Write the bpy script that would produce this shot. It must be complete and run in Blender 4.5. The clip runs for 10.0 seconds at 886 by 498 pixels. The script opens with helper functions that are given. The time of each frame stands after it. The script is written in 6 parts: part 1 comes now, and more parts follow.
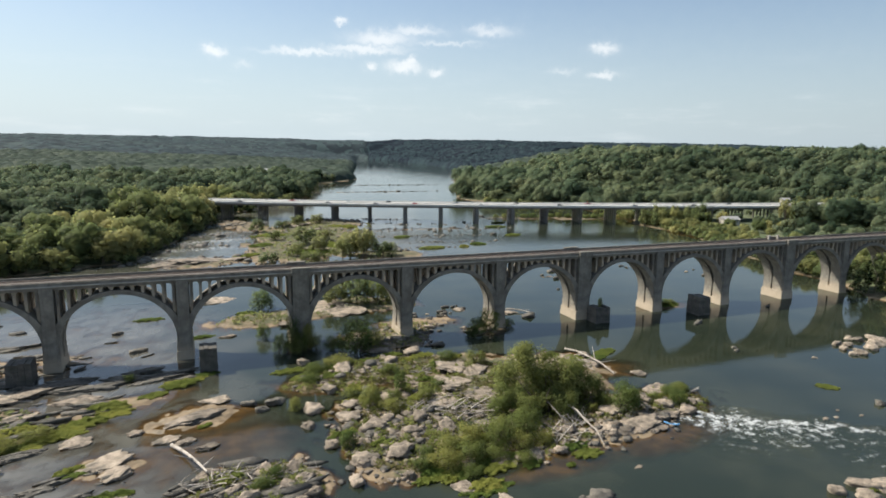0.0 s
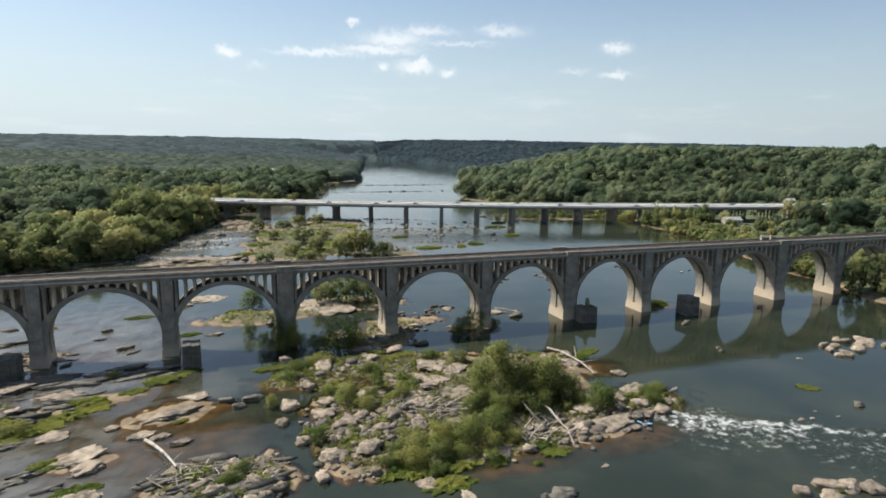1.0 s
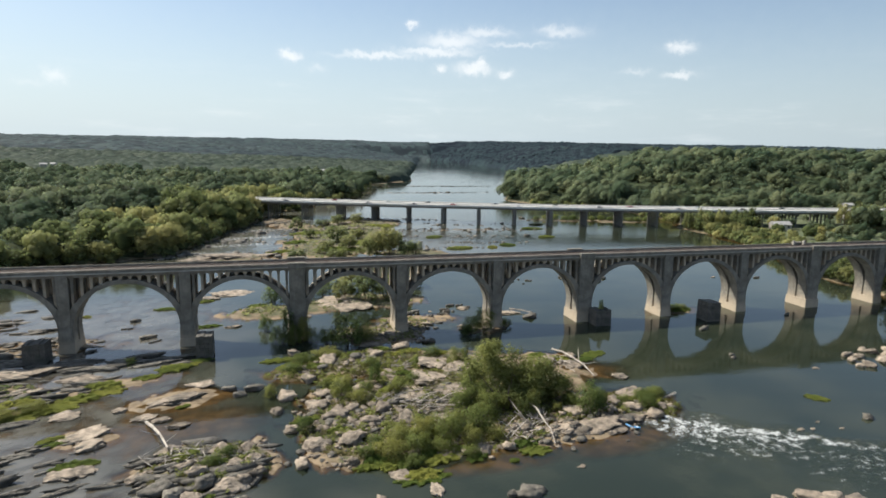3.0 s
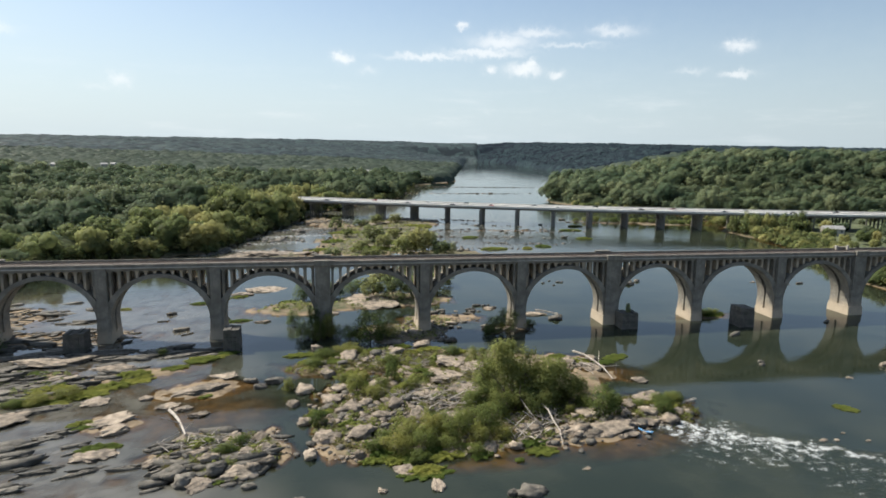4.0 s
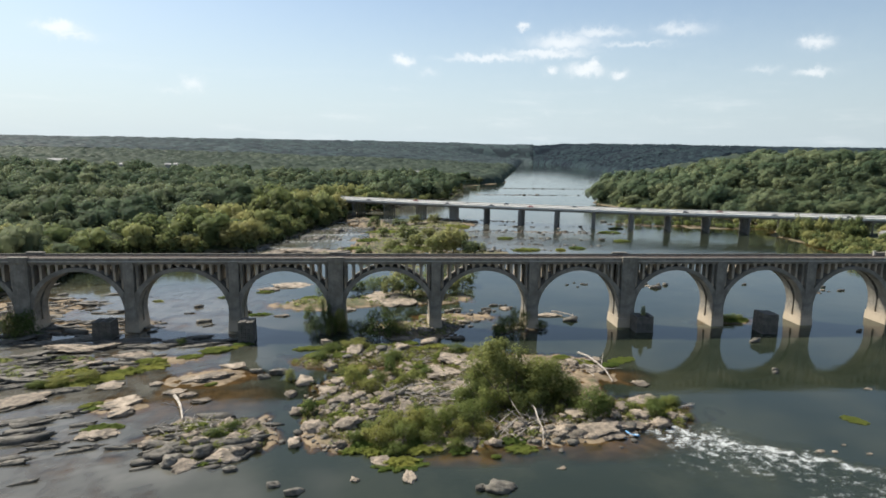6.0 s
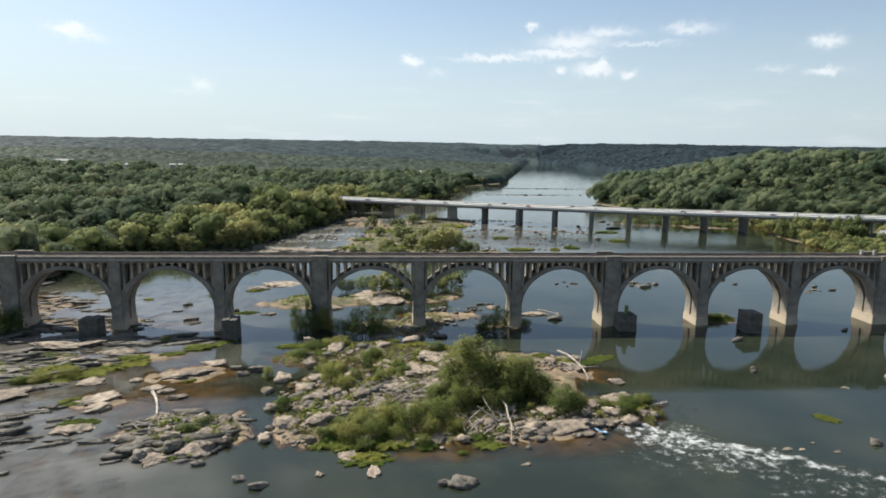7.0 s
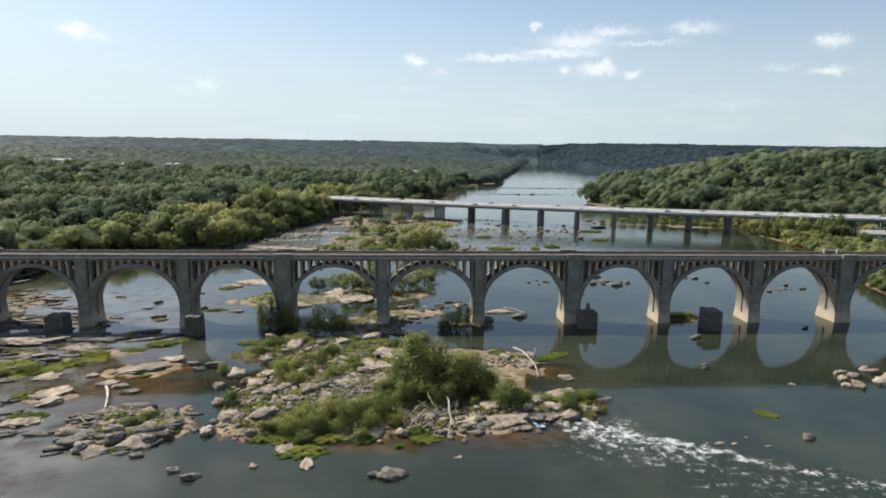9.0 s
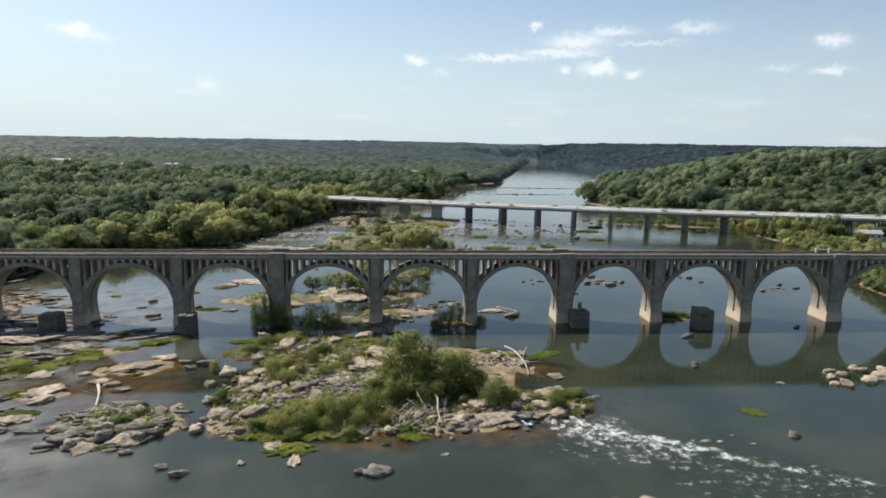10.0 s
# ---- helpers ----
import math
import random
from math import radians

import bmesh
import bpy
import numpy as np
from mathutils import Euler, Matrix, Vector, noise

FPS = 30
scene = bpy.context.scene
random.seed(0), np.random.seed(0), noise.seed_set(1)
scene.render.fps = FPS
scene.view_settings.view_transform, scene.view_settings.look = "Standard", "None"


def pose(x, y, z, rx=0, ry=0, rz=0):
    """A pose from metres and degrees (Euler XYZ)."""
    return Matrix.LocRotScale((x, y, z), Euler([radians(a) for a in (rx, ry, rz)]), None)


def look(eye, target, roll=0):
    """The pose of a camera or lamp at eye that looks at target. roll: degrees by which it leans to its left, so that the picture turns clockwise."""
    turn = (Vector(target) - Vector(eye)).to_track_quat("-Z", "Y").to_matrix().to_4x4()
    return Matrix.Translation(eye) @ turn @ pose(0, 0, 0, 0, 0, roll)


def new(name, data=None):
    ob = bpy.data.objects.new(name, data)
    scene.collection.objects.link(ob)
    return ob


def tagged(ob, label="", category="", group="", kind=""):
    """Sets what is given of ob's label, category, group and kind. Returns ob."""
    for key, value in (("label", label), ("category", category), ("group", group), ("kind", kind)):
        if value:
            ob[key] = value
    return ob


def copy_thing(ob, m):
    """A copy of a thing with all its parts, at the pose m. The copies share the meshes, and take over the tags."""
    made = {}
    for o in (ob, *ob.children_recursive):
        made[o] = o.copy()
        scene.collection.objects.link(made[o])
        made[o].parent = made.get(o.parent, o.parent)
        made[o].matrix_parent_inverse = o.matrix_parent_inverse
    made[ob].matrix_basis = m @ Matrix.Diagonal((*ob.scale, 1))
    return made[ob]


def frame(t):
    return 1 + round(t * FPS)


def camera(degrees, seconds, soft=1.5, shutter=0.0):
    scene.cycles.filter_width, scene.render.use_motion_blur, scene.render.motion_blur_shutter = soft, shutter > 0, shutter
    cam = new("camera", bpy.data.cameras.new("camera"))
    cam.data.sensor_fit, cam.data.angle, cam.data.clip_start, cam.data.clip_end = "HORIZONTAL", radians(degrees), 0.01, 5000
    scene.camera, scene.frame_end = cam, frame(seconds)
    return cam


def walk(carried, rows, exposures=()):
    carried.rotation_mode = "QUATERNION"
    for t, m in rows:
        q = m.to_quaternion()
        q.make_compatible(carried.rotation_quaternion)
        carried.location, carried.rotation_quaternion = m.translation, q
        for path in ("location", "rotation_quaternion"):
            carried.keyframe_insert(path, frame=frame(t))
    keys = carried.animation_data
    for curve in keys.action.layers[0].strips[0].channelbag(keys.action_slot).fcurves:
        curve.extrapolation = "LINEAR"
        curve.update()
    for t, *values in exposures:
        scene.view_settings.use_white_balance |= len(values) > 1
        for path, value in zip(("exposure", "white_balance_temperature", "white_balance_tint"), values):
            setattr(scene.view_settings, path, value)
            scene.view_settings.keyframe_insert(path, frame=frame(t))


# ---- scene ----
cam = camera(71.0, 10.0, soft=1.75)
PATH = [
    (0, (-0.09, 0.413, 61.708), (0.62, 2.253, 61.376), 0.8),
    (0.5, (3.774, -1.774, 61.808), (4.471, 0.071, 61.476), 0.9),
    (1, (7.442, -3.468, 61.733), (8.119, -1.615, 61.401), 0.8),
    (1.5, (10.512, -5.263, 61.735), (11.165, -3.402, 61.404), 0.9),
    (2, (13.867, -7.032, 61.685), (14.48, -5.157, 61.354), 0.9),
    (2.5, (17.159, -8.707, 61.698), (17.727, -6.818, 61.368), 0.9),
    (4, (28.114, -13.489, 61.547), (28.473, -11.549, 61.219), 0.9),
    (4.5, (31.656, -14.61, 61.458), (31.942, -12.658, 61.131), 1.0),
    (5, (35.489, -15.929, 61.447), (35.717, -13.97, 61.12), 0.9),
    (5.5, (39.038, -16.957, 61.475), (39.235, -14.994, 61.148), 0.9),
    (7, (51.193, -19.91, 61.221), (51.343, -17.942, 60.895), 0.8),
    (7.5, (54.7, -20.705, 61.301), (54.844, -18.738, 60.973), 0.8),
    (8, (58.492, -21.538, 61.282), (58.631, -19.57, 60.954), 0.8),
    (8.5, (61.613, -22.341, 61.247), (61.75, -20.373, 60.92), 0.8),
    (9, (64.846, -23.388, 61.305), (64.985, -21.42, 60.978), 0.8),
    (9.5, (66.755, -24.049, 61.302), (66.892, -22.081, 60.974), 0.8),
    (10, (67.55, -24.489, 61.248), (67.687, -22.521, 60.921), 0.8),
]
walk(cam, [(t, look(eye, target, roll)) for t, eye, target, roll in PATH])

# ---------------------------------------------------------------- light
SUN = Vector((-0.55, 0.45, 0.78)).normalized()      # towards the sun


def lamp_sun():
    data = bpy.data.lights.new("sun", "SUN")
    data.energy, data.angle, data.color = 5.0, radians(0.5), (1.0, 0.93, 0.80)
    ob = new("sun", data)
    ob.matrix_world = look((0, 0, 400), Vector((0, 0, 400)) - SUN)


class Nodes:
    """Short hand for building node trees."""

    def __init__(self, tree):
        self.tree = tree
        tree.nodes.clear()

    def add(self, kind, **values):
        n = self.tree.nodes.new(kind)
        for key, v in values.items():
            setattr(n, key, v)
        return n

    def put(self, socket, value):
        if isinstance(value, bpy.types.NodeSocket):
            self.tree.links.new(value, socket)
        elif value is not None:
            socket.default_value = value

    def math(self, op, a, b=None, c=None, clamp=False):
        n = self.add("ShaderNodeMath", operation=op, use_clamp=clamp)
        for s, v in zip(n.inputs, (a, b, c)):
            self.put(s, v)
        return n.outputs[0]

    def mix(self, f, a, b, blend="MIX"):
        n = self.add("ShaderNodeMix", data_type="RGBA", blend_type=blend)
        self.put(n.inputs[0], f)
        self.put(n.inputs[6], a if isinstance(a, bpy.types.NodeSocket) else (*a, 1))
        self.put(n.inputs[7], b if isinstance(b, bpy.types.NodeSocket) else (*b, 1))
        return n.outputs[2]

    def noise(self, vec, scale, detail=3, rough=0.55, stretch=None):
        if stretch:
            m = self.add("ShaderNodeMapping")
            self.put(m.inputs[0], vec)
            m.inputs[3].default_value = stretch
            vec = m.outputs[0]
        n = self.add("ShaderNodeTexNoise")
        self.put(n.inputs["Vector"], vec)
        n.inputs["Scale"].default_value, n.inputs["Detail"].default_value, n.inputs["Roughness"].default_value = scale, detail, rough
        return n.outputs[0]

    def ramp(self, f, lo, hi):
        n = self.add("ShaderNodeMapRange", interpolation_type="SMOOTHSTEP")
        self.put(n.inputs[0], f)
        n.inputs[1].default_value, n.inputs[2].default_value = lo, hi
        return n.outputs[0]

    def coord(self, which="Object"):
        return self.add("ShaderNodeTexCoord").outputs[which]

    def bump(self, height, strength, distance):
        n = self.add("ShaderNodeBump")
        n.inputs["Strength"].default_value, n.inputs["Distance"].default_value = strength, distance
        self.put(n.inputs["Height"], height)
        return n.outputs[0]


def make_world():
    world = bpy.data.worlds.new("world")
    scene.world = world
    world.use_nodes = True
    k = Nodes(world.node_tree)
    sky = k.add("ShaderNodeTexSky", sky_type="NISHITA", sun_disc=False)
    sky.sun_elevation, sky.sun_rotation = math.asin(SUN.z), math.atan2(SUN.x, SUN.y)
    sky.altitude, sky.air_density, sky.dust_density, sky.ozone_density = 100, 1.0, 2.0, 2.0
    way = k.coord("Generated")
    xyz = k.add("ShaderNodeSeparateXYZ")
    k.put(xyz.inputs[0], way)
    wob = k.noise(way, 26.0, 6, 0.62)
    wob2 = k.noise(way, 60.0, 4, 0.6)
    az = k.math("MULTIPLY", k.math("ARCTAN2", xyz.outputs[0], xyz.outputs[1]), 57.2958)
    el = k.math("MULTIPLY", k.math("ARCSINE", xyz.outputs[2]), 57.2958)
    az = k.math("ADD", az, k.math("MULTIPLY", k.math("SUBTRACT", wob, 0.5), 2.6))
    el = k.math("ADD", el, k.math("MULTIPLY", k.math("SUBTRACT", wob2, 0.5), 1.5))
    total = None
    # azimuth, elevation, half width, half height (degrees), weight
    clouds = [(-25.8, 8.4, 1.4, 0.5, 1.0), (-25.0, 8.0, 2.0, 0.35, 0.6), (-16.5, 4.8, 0.9, 0.7, 0.6), (-18.0, 4.2, 1.7, 0.35, 0.3),
              (1.3, 7.3, 0.75, 0.55, 0.95), (3.4, 6.5, 0.9, 0.4, 0.4), (17.3, 6.7, 1.5, 0.6, 1.0), (17.9, 7.1, 0.7, 0.45, 1.0), (20.2, 6.3, 0.9, 0.4, 0.75), (14.6, 6.7, 0.6, 0.4, 0.8),
              (11.8, 10.3, 0.6, 0.3, 0.85), (9.0, 7.7, 4.2, 0.32, 0.72), (14.0, 8.1, 3.8, 0.4, 0.78), (15.5, 9.0, 3.0, 0.75, 0.8), (18.4, 9.7, 2.6, 0.5, 0.66), (21.0, 8.7, 3.6, 0.28, 0.5), (24.8, 9.8, 2.2, 0.55, 0.6),
              (34.8, 8.2, 1.3, 0.5, 0.75), (34.0, 8.5, 0.6, 0.4, 0.7), (34.9, 6.1, 1.5, 0.32, 0.7), (31.2, 6.4, 1.4, 0.28, 0.42), (0.8, 5.0, 1.6, 0.25, 0.22), (24.0, 2.5, 1.6, 0.3, 0.2), (14.3, 3.0, 0.7, 0.3, 0.25)]
    for a, e, w, h, weight in clouds:
        u = k.math("DIVIDE", k.math("SUBTRACT", az, a), w)
        v = k.math("DIVIDE", k.math("SUBTRACT", el, e), h)
        r = k.math("ADD", k.math("MULTIPLY", u, u), k.math("MULTIPLY", v, v))
        m = k.math("MULTIPLY", k.math("EXPONENT", k.math("MULTIPLY", r, -1.0)), weight)
        total = m if total is None else k.math("MAXIMUM", total, m)
    haze = k.noise(way, 7.0, 5, 0.6, (1, 1, 6))
    veil = k.math("MULTIPLY", k.ramp(haze, 0.48, 0.72), k.ramp(el, 9.0, 3.0))
    total = k.math("MAXIMUM", total, k.math("MULTIPLY", veil, 0.3))
    blue = k.mix(1.0, sky.outputs[0], SKY_TINT, "MULTIPLY")
    sunward = k.add("ShaderNodeVectorMath", operation="DOT_PRODUCT")
    k.put(sunward.inputs[0], way)
    sunward.inputs[1].default_value = Vector((SUN.x, SUN.y, 0)).normalized()
    mist = k.mix(k.ramp(sunward.outputs["Value"], -0.9, 0.75), [c * 0.7 for c in HAZE], HAZE)
    blue = k.mix(k.math("ADD", k.math("MULTIPLY", k.ramp(el, 16.0, -1.0), 0.65), 0.18), blue, mist)
    colour = k.mix(k.math("MULTIPLY", k.math("ADD", k.math("MULTIPLY", k.ramp(total, 0.1, 0.85), 0.6), k.math("MULTIPLY", total, 0.4)), 0.74, clamp=True), blue, CLOUD)
    bg = k.add("ShaderNodeBackground")
    k.put(bg.inputs[0], colour)
    bg.inputs[1].default_value = SKY_STRENGTH
    k.put(k.add("ShaderNodeOutputWorld").inputs[0], bg.outputs[0])


SKY_STRENGTH, SKY_TINT, CLOUD, HAZE = 0.082, (0.93, 1.03, 1.10), (8.8, 9.0, 9.1), (6.15, 7.25, 7.85)
lamp_sun()
make_world()
scene.view_settings.exposure = 0.56

# ---------------------------------------------------------------- materials


def material(name):
    m = bpy.data.materials.new(name)
    m.use_nodes = True
    return m, Nodes(m.node_tree)


def finish(k, colour, rough, normal=None, metal=0.0, extra=None, gloss=0.5):
    p = k.add("ShaderNodeBsdfPrincipled")
    k.put(p.inputs["Base Color"], colour if isinstance(colour, bpy.types.NodeSocket) else (*colour, 1))
    k.put(p.inputs["Roughness"], rough)
    k.put(p.inputs["Metallic"], metal)
    p.inputs["Specular IOR Level"].default_value = gloss
    if normal is not None:
        k.put(p.inputs["Normal"], normal)
    out = p.outputs[0]
    if extra is not None:
        out = extra(k, out)
    k.put(k.add("ShaderNodeOutputMaterial").inputs[0], out)


def surface(name, dark, light, scale, rough=0.8, grain=None, bump=0.3, depth=0.05, stain=None, stain_scale=0.2, streak=None, vary=0.0, silt=None, world=False):
    """A mottled surface: two tones at one scale, fine grain, stains at a larger scale, streaks that run down."""
    m, k = material(name)
    at = k.add("ShaderNodeNewGeometry").outputs["Position"] if world else k.coord()
    n1 = k.noise(at, scale, 5, 0.6)
    colour = k.mix(k.ramp(n1, 0.3, 0.7), dark, light)
    fine = k.noise(at, grain or scale * 9, 4, 0.65)
    colour = k.mix(k.math("MULTIPLY", k.ramp(fine, 0.35, 0.75), 0.35), colour, [c * 0.55 for c in dark])
    if stain:
        colour = k.mix(k.math("MULTIPLY", k.ramp(k.noise(at, stain_scale, 4, 0.6), 0.48, 0.68), 0.75), colour, stain)
    if streak:
        colour = k.mix(k.math("MULTIPLY", k.ramp(k.noise(at, 1.0, 4, 0.6, (0.9, 0.9, 0.06)), 0.48, 0.7), 0.6), colour, streak)
    # low band: mud stain, its paleness also painted in for sun on the legs
    if silt:
        z = k.add("ShaderNodeSeparateXYZ")
        k.put(z.inputs[0], at)
        edge = k.math("ADD", z.outputs[2], k.math("MULTIPLY", k.noise(at, 0.4, 4), -5.0))
        colour = k.mix(k.math("MULTIPLY", k.ramp(edge, 4.2, -1.4), 0.8), colour, silt)
    if vary:
        info = k.add("ShaderNodeObjectInfo").outputs["Random"]
        hsv = k.add("ShaderNodeHueSaturation")
        k.put(hsv.inputs["Color"], colour)
        k.put(hsv.inputs["Value"], k.math("ADD", k.math("MULTIPLY", info, 2 * vary), 1 - vary))
        colour = hsv.outputs[0]
    finish(k, colour, rough, k.bump(k.math("ADD", n1, fine), bump, depth))
    return m


def foliage(name, dark, mid, bright, patch, translucency=0.25, gloss=0.06, porous=0.0):
    """Leaves: tone by leaf, by tree and by patch; sprays are porous to light."""
    m, k = material(name)
    at = k.coord()
    leaf = k.add("ShaderNodeNewGeometry").outputs["Random Per Island"]
    tree = k.add("ShaderNodeObjectInfo").outputs["Random"]
    big = k.noise(at, patch, 3, 0.6)
    colour = k.mix(k.ramp(big, 0.36, 0.64), dark, mid)
    colour = k.mix(k.math("MULTIPLY", k.math("POWER", leaf, 2.0), 0.26), colour, bright)
    tone = k.add("ShaderNodeAttribute", attribute_name="tone").outputs["Fac"]
    tree = k.math("FRACT", k.math("ADD", tree, tone))
    hsv = k.add("ShaderNodeHueSaturation")
    k.put(hsv.inputs["Color"], colour)
    k.put(hsv.inputs["Hue"], k.math("ADD", k.math("MULTIPLY", tree, -0.07), 0.53))
    k.put(hsv.inputs["Value"], k.math("ADD", k.math("MULTIPLY", tree, 0.7), 0.65))

    # leaves share the roundness of their clump and crown, and lean a little to the sky
    turn = k.add("ShaderNodeVectorTransform", vector_type="NORMAL", convert_from="OBJECT", convert_to="WORLD")
    k.put(turn.inputs[0], k.add("ShaderNodeAttribute", attribute_name="bulge").outputs["Vector"])
    lean = k.add("ShaderNodeVectorMath", operation="MULTIPLY_ADD")
    k.put(lean.inputs[0], k.add("ShaderNodeNewGeometry").outputs["Normal"])
    lean.inputs[1].default_value = (0.16, 0.16, 0.16)
    k.put(lean.inputs[2], turn.outputs[0])
    lift = k.add("ShaderNodeVectorMath", operation="ADD")
    k.put(lift.inputs[0], lean.outputs[0])
    lift.inputs[1].default_value = (0, 0, 0.35)
    unit = k.add("ShaderNodeVectorMath", operation="NORMALIZE")
    k.put(unit.inputs[0], lift.outputs[0])
    up = unit.outputs[0]

    def leafy(k, out):
        t = k.add("ShaderNodeBsdfTranslucent")
        k.put(t.inputs[0], hsv.outputs[0])
        mix = k.add("ShaderNodeMixShader")
        mix.inputs[0].default_value = translucency
        k.put(mix.inputs[1], out)
        k.put(mix.inputs[2], t.outputs[0])
        if not porous:
            return mix.outputs[0]
        gaps = k.add("ShaderNodeMixShader")
        gaps.inputs[0].default_value = porous
        k.put(gaps.inputs[1], mix.outputs[0])
        k.put(gaps.inputs[2], k.add("ShaderNodeBsdfTransparent").outputs[0])
        return gaps.outputs[0]

    finish(k, hsv.outputs[0], 0.6, up, extra=leafy, gloss=gloss)
    return m


# last tone: mud low on the piers, made paler to imitate sunlit legs
CONCRETE = surface("weathered_concrete", (0.13, 0.121, 0.103), (0.236, 0.218, 0.185), 0.5, 0.9, 6.0, 0.35, 0.08, (0.125, 0.113, 0.092), 0.16, (0.092, 0.085, 0.07), 0.0, (0.42, 0.345, 0.255))
CORNICE = surface("cornice_concrete", (0.3, 0.28, 0.245), (0.46, 0.43, 0.38), 0.6, 0.9, 5.0, 0.3, 0.05, (0.17, 0.16, 0.14), 0.3)
BALLAST = surface("ballast", (0.10, 0.085, 0.075), (0.2, 0.175, 0.155), 3.0, 0.95, 12.0, 0.8, 0.1, (0.07, 0.06, 0.055), 0.25)
RAIL = surface("rusty_rail", (0.10, 0.06, 0.04), (0.2, 0.13, 0.09), 2.0, 0.5)
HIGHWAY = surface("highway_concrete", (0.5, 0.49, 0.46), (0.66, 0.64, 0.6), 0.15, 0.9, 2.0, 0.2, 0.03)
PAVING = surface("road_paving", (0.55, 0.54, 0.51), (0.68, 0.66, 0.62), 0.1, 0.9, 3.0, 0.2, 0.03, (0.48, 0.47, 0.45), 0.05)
# bridge concrete for piers and girders, the shade below the deck put into its tone
HIGHPIER_SHADED = surface("shaded_pier_concrete", (0.12, 0.117, 0.106), (0.2, 0.193, 0.175), 0.4, 0.9, 4.0, 0.2, 0.05, (0.1, 0.1, 0.09), 0.2)
STONE = surface("old_masonry", (0.06, 0.056, 0.05), (0.13, 0.12, 0.105), 0.8, 0.9, 5.0, 0.5, 0.1, (0.035, 0.04, 0.03), 0.4, None, 0.12)
ROCK = surface("river_granite", (0.16, 0.131, 0.1), (0.41, 0.335, 0.258), 0.6, 0.85, 3.5, 1.0, 0.3, (0.06, 0.054, 0.043), 0.32, None, 0.3, None, True)
ROCKDARK = surface("wet_ledge_rock", (0.065, 0.06, 0.05), (0.19, 0.17, 0.138), 0.6, 0.75, 3.5, 1.0, 0.25, (0.04, 0.037, 0.03), 0.35, None, 0.3, None, True)
WOOD = surface("bleached_driftwood", (0.3, 0.26, 0.22), (0.55, 0.5, 0.44), 1.2, 0.85, 8.0, 0.4, 0.03, (0.14, 0.115, 0.09), 0.6, None, 0.25)
BARK = surface("bark", (0.07, 0.055, 0.04), (0.16, 0.13, 0.10), 1.5, 0.95, 8.0, 0.6, 0.05)
LEAF_WOOD = foliage("woodland_leaves", (0.076, 0.111, 0.07), (0.106, 0.14, 0.08), (0.14, 0.166, 0.09), 0.012, 0.62, 0.05, 0.3)
DRY_WEED = foliage("dry_weeds", (0.09, 0.085, 0.03), (0.15, 0.13, 0.055), (0.22, 0.19, 0.09), 0.2, 0.4)
# distance haze is put into the next two leaf colours, greyer then bluer
LEAF_FAR_HAZED = foliage("haze_greyed_leaves", (0.078, 0.106, 0.084), (0.1, 0.129, 0.097), (0.12, 0.146, 0.108), 0.006, 0.5)
LEAF_HAZE = foliage("haze_blued_leaves", (0.06, 0.082, 0.09), (0.073, 0.097, 0.101), (0.083, 0.106, 0.106), 0.003, 0.4)
# a cloud's shadow on the far right woods, put into the leaf colour
LEAF_CLOUD_SHADE = foliage("cloud_shaded_leaves", (0.022, 0.031, 0.04), (0.028, 0.039, 0.048), (0.034, 0.045, 0.053), 0.004, 0.1, 0.0)
LEAF_HILL = foliage("hill_woodland_leaves", (0.09, 0.13, 0.079), (0.124, 0.16, 0.09), (0.162, 0.187, 0.102), 0.012, 0.62, 0.06, 0.35)
LEAF_BANK = foliage("bank_tree_leaves", (0.15, 0.185, 0.077), (0.205, 0.225, 0.09), (0.243, 0.248, 0.108), 0.03, 0.6, 0.06, 0.3)
LEAF_BUSH = foliage("willow_leaves", (0.145, 0.185, 0.058), (0.205, 0.24, 0.077), (0.28, 0.29, 0.11), 0.12, 0.6, 0.06, 0.2)
LEAF_WILLOW = foliage("willow_thicket_leaves", (0.125, 0.162, 0.056), (0.18, 0.212, 0.07), (0.25, 0.265, 0.1), 0.1, 0.6, 0.06, 0.2)
GRASS = foliage("water_grass", (0.145, 0.19, 0.045), (0.2, 0.245, 0.06), (0.265, 0.29, 0.09), 0.25, 0.4)


def ground_material():
    m, k = material("river_bed_and_soil")
    at = k.coord()
    h = k.add("ShaderNodeSeparateXYZ")
    k.put(h.inputs[0], at)
    mud = k.mix(k.ramp(k.noise(at, 0.25, 5), 0.35, 0.65), (0.12, 0.088, 0.054), (0.25, 0.188, 0.118))
    sand = k.mix(k.ramp(k.noise(at, 0.5, 5), 0.35, 0.65), (0.15, 0.125, 0.09), (0.24, 0.2, 0.15))
    herb = k.mix(k.ramp(k.noise(at, 0.3, 5, 0.65), 0.4, 0.62), (0.045, 0.055, 0.018), (0.12, 0.105, 0.06))
    soil = k.mix(k.ramp(k.noise(at, 0.06, 4), 0.4, 0.6), (0.065, 0.085, 0.04), (0.09, 0.105, 0.05))
    c = k.mix(k.math("MULTIPLY", k.ramp(h.outputs[2], -0.15, 0.12), k.ramp(k.noise(at, 0.05, 3), 0.55, 0.68)), mud, sand)
    c = k.mix(k.math("MULTIPLY", k.ramp(h.outputs[2], 0.2, 0.6), k.ramp(k.noise(at, 0.15, 4), 0.3, 0.5)), c, herb)
    c = k.mix(k.ramp(h.outputs[2], 1.0, 1.5), c, soil)
    finish(k, c, 0.95, k.bump(k.noise(at, 2.2, 6, 0.65), 0.8, 0.25))
    return m


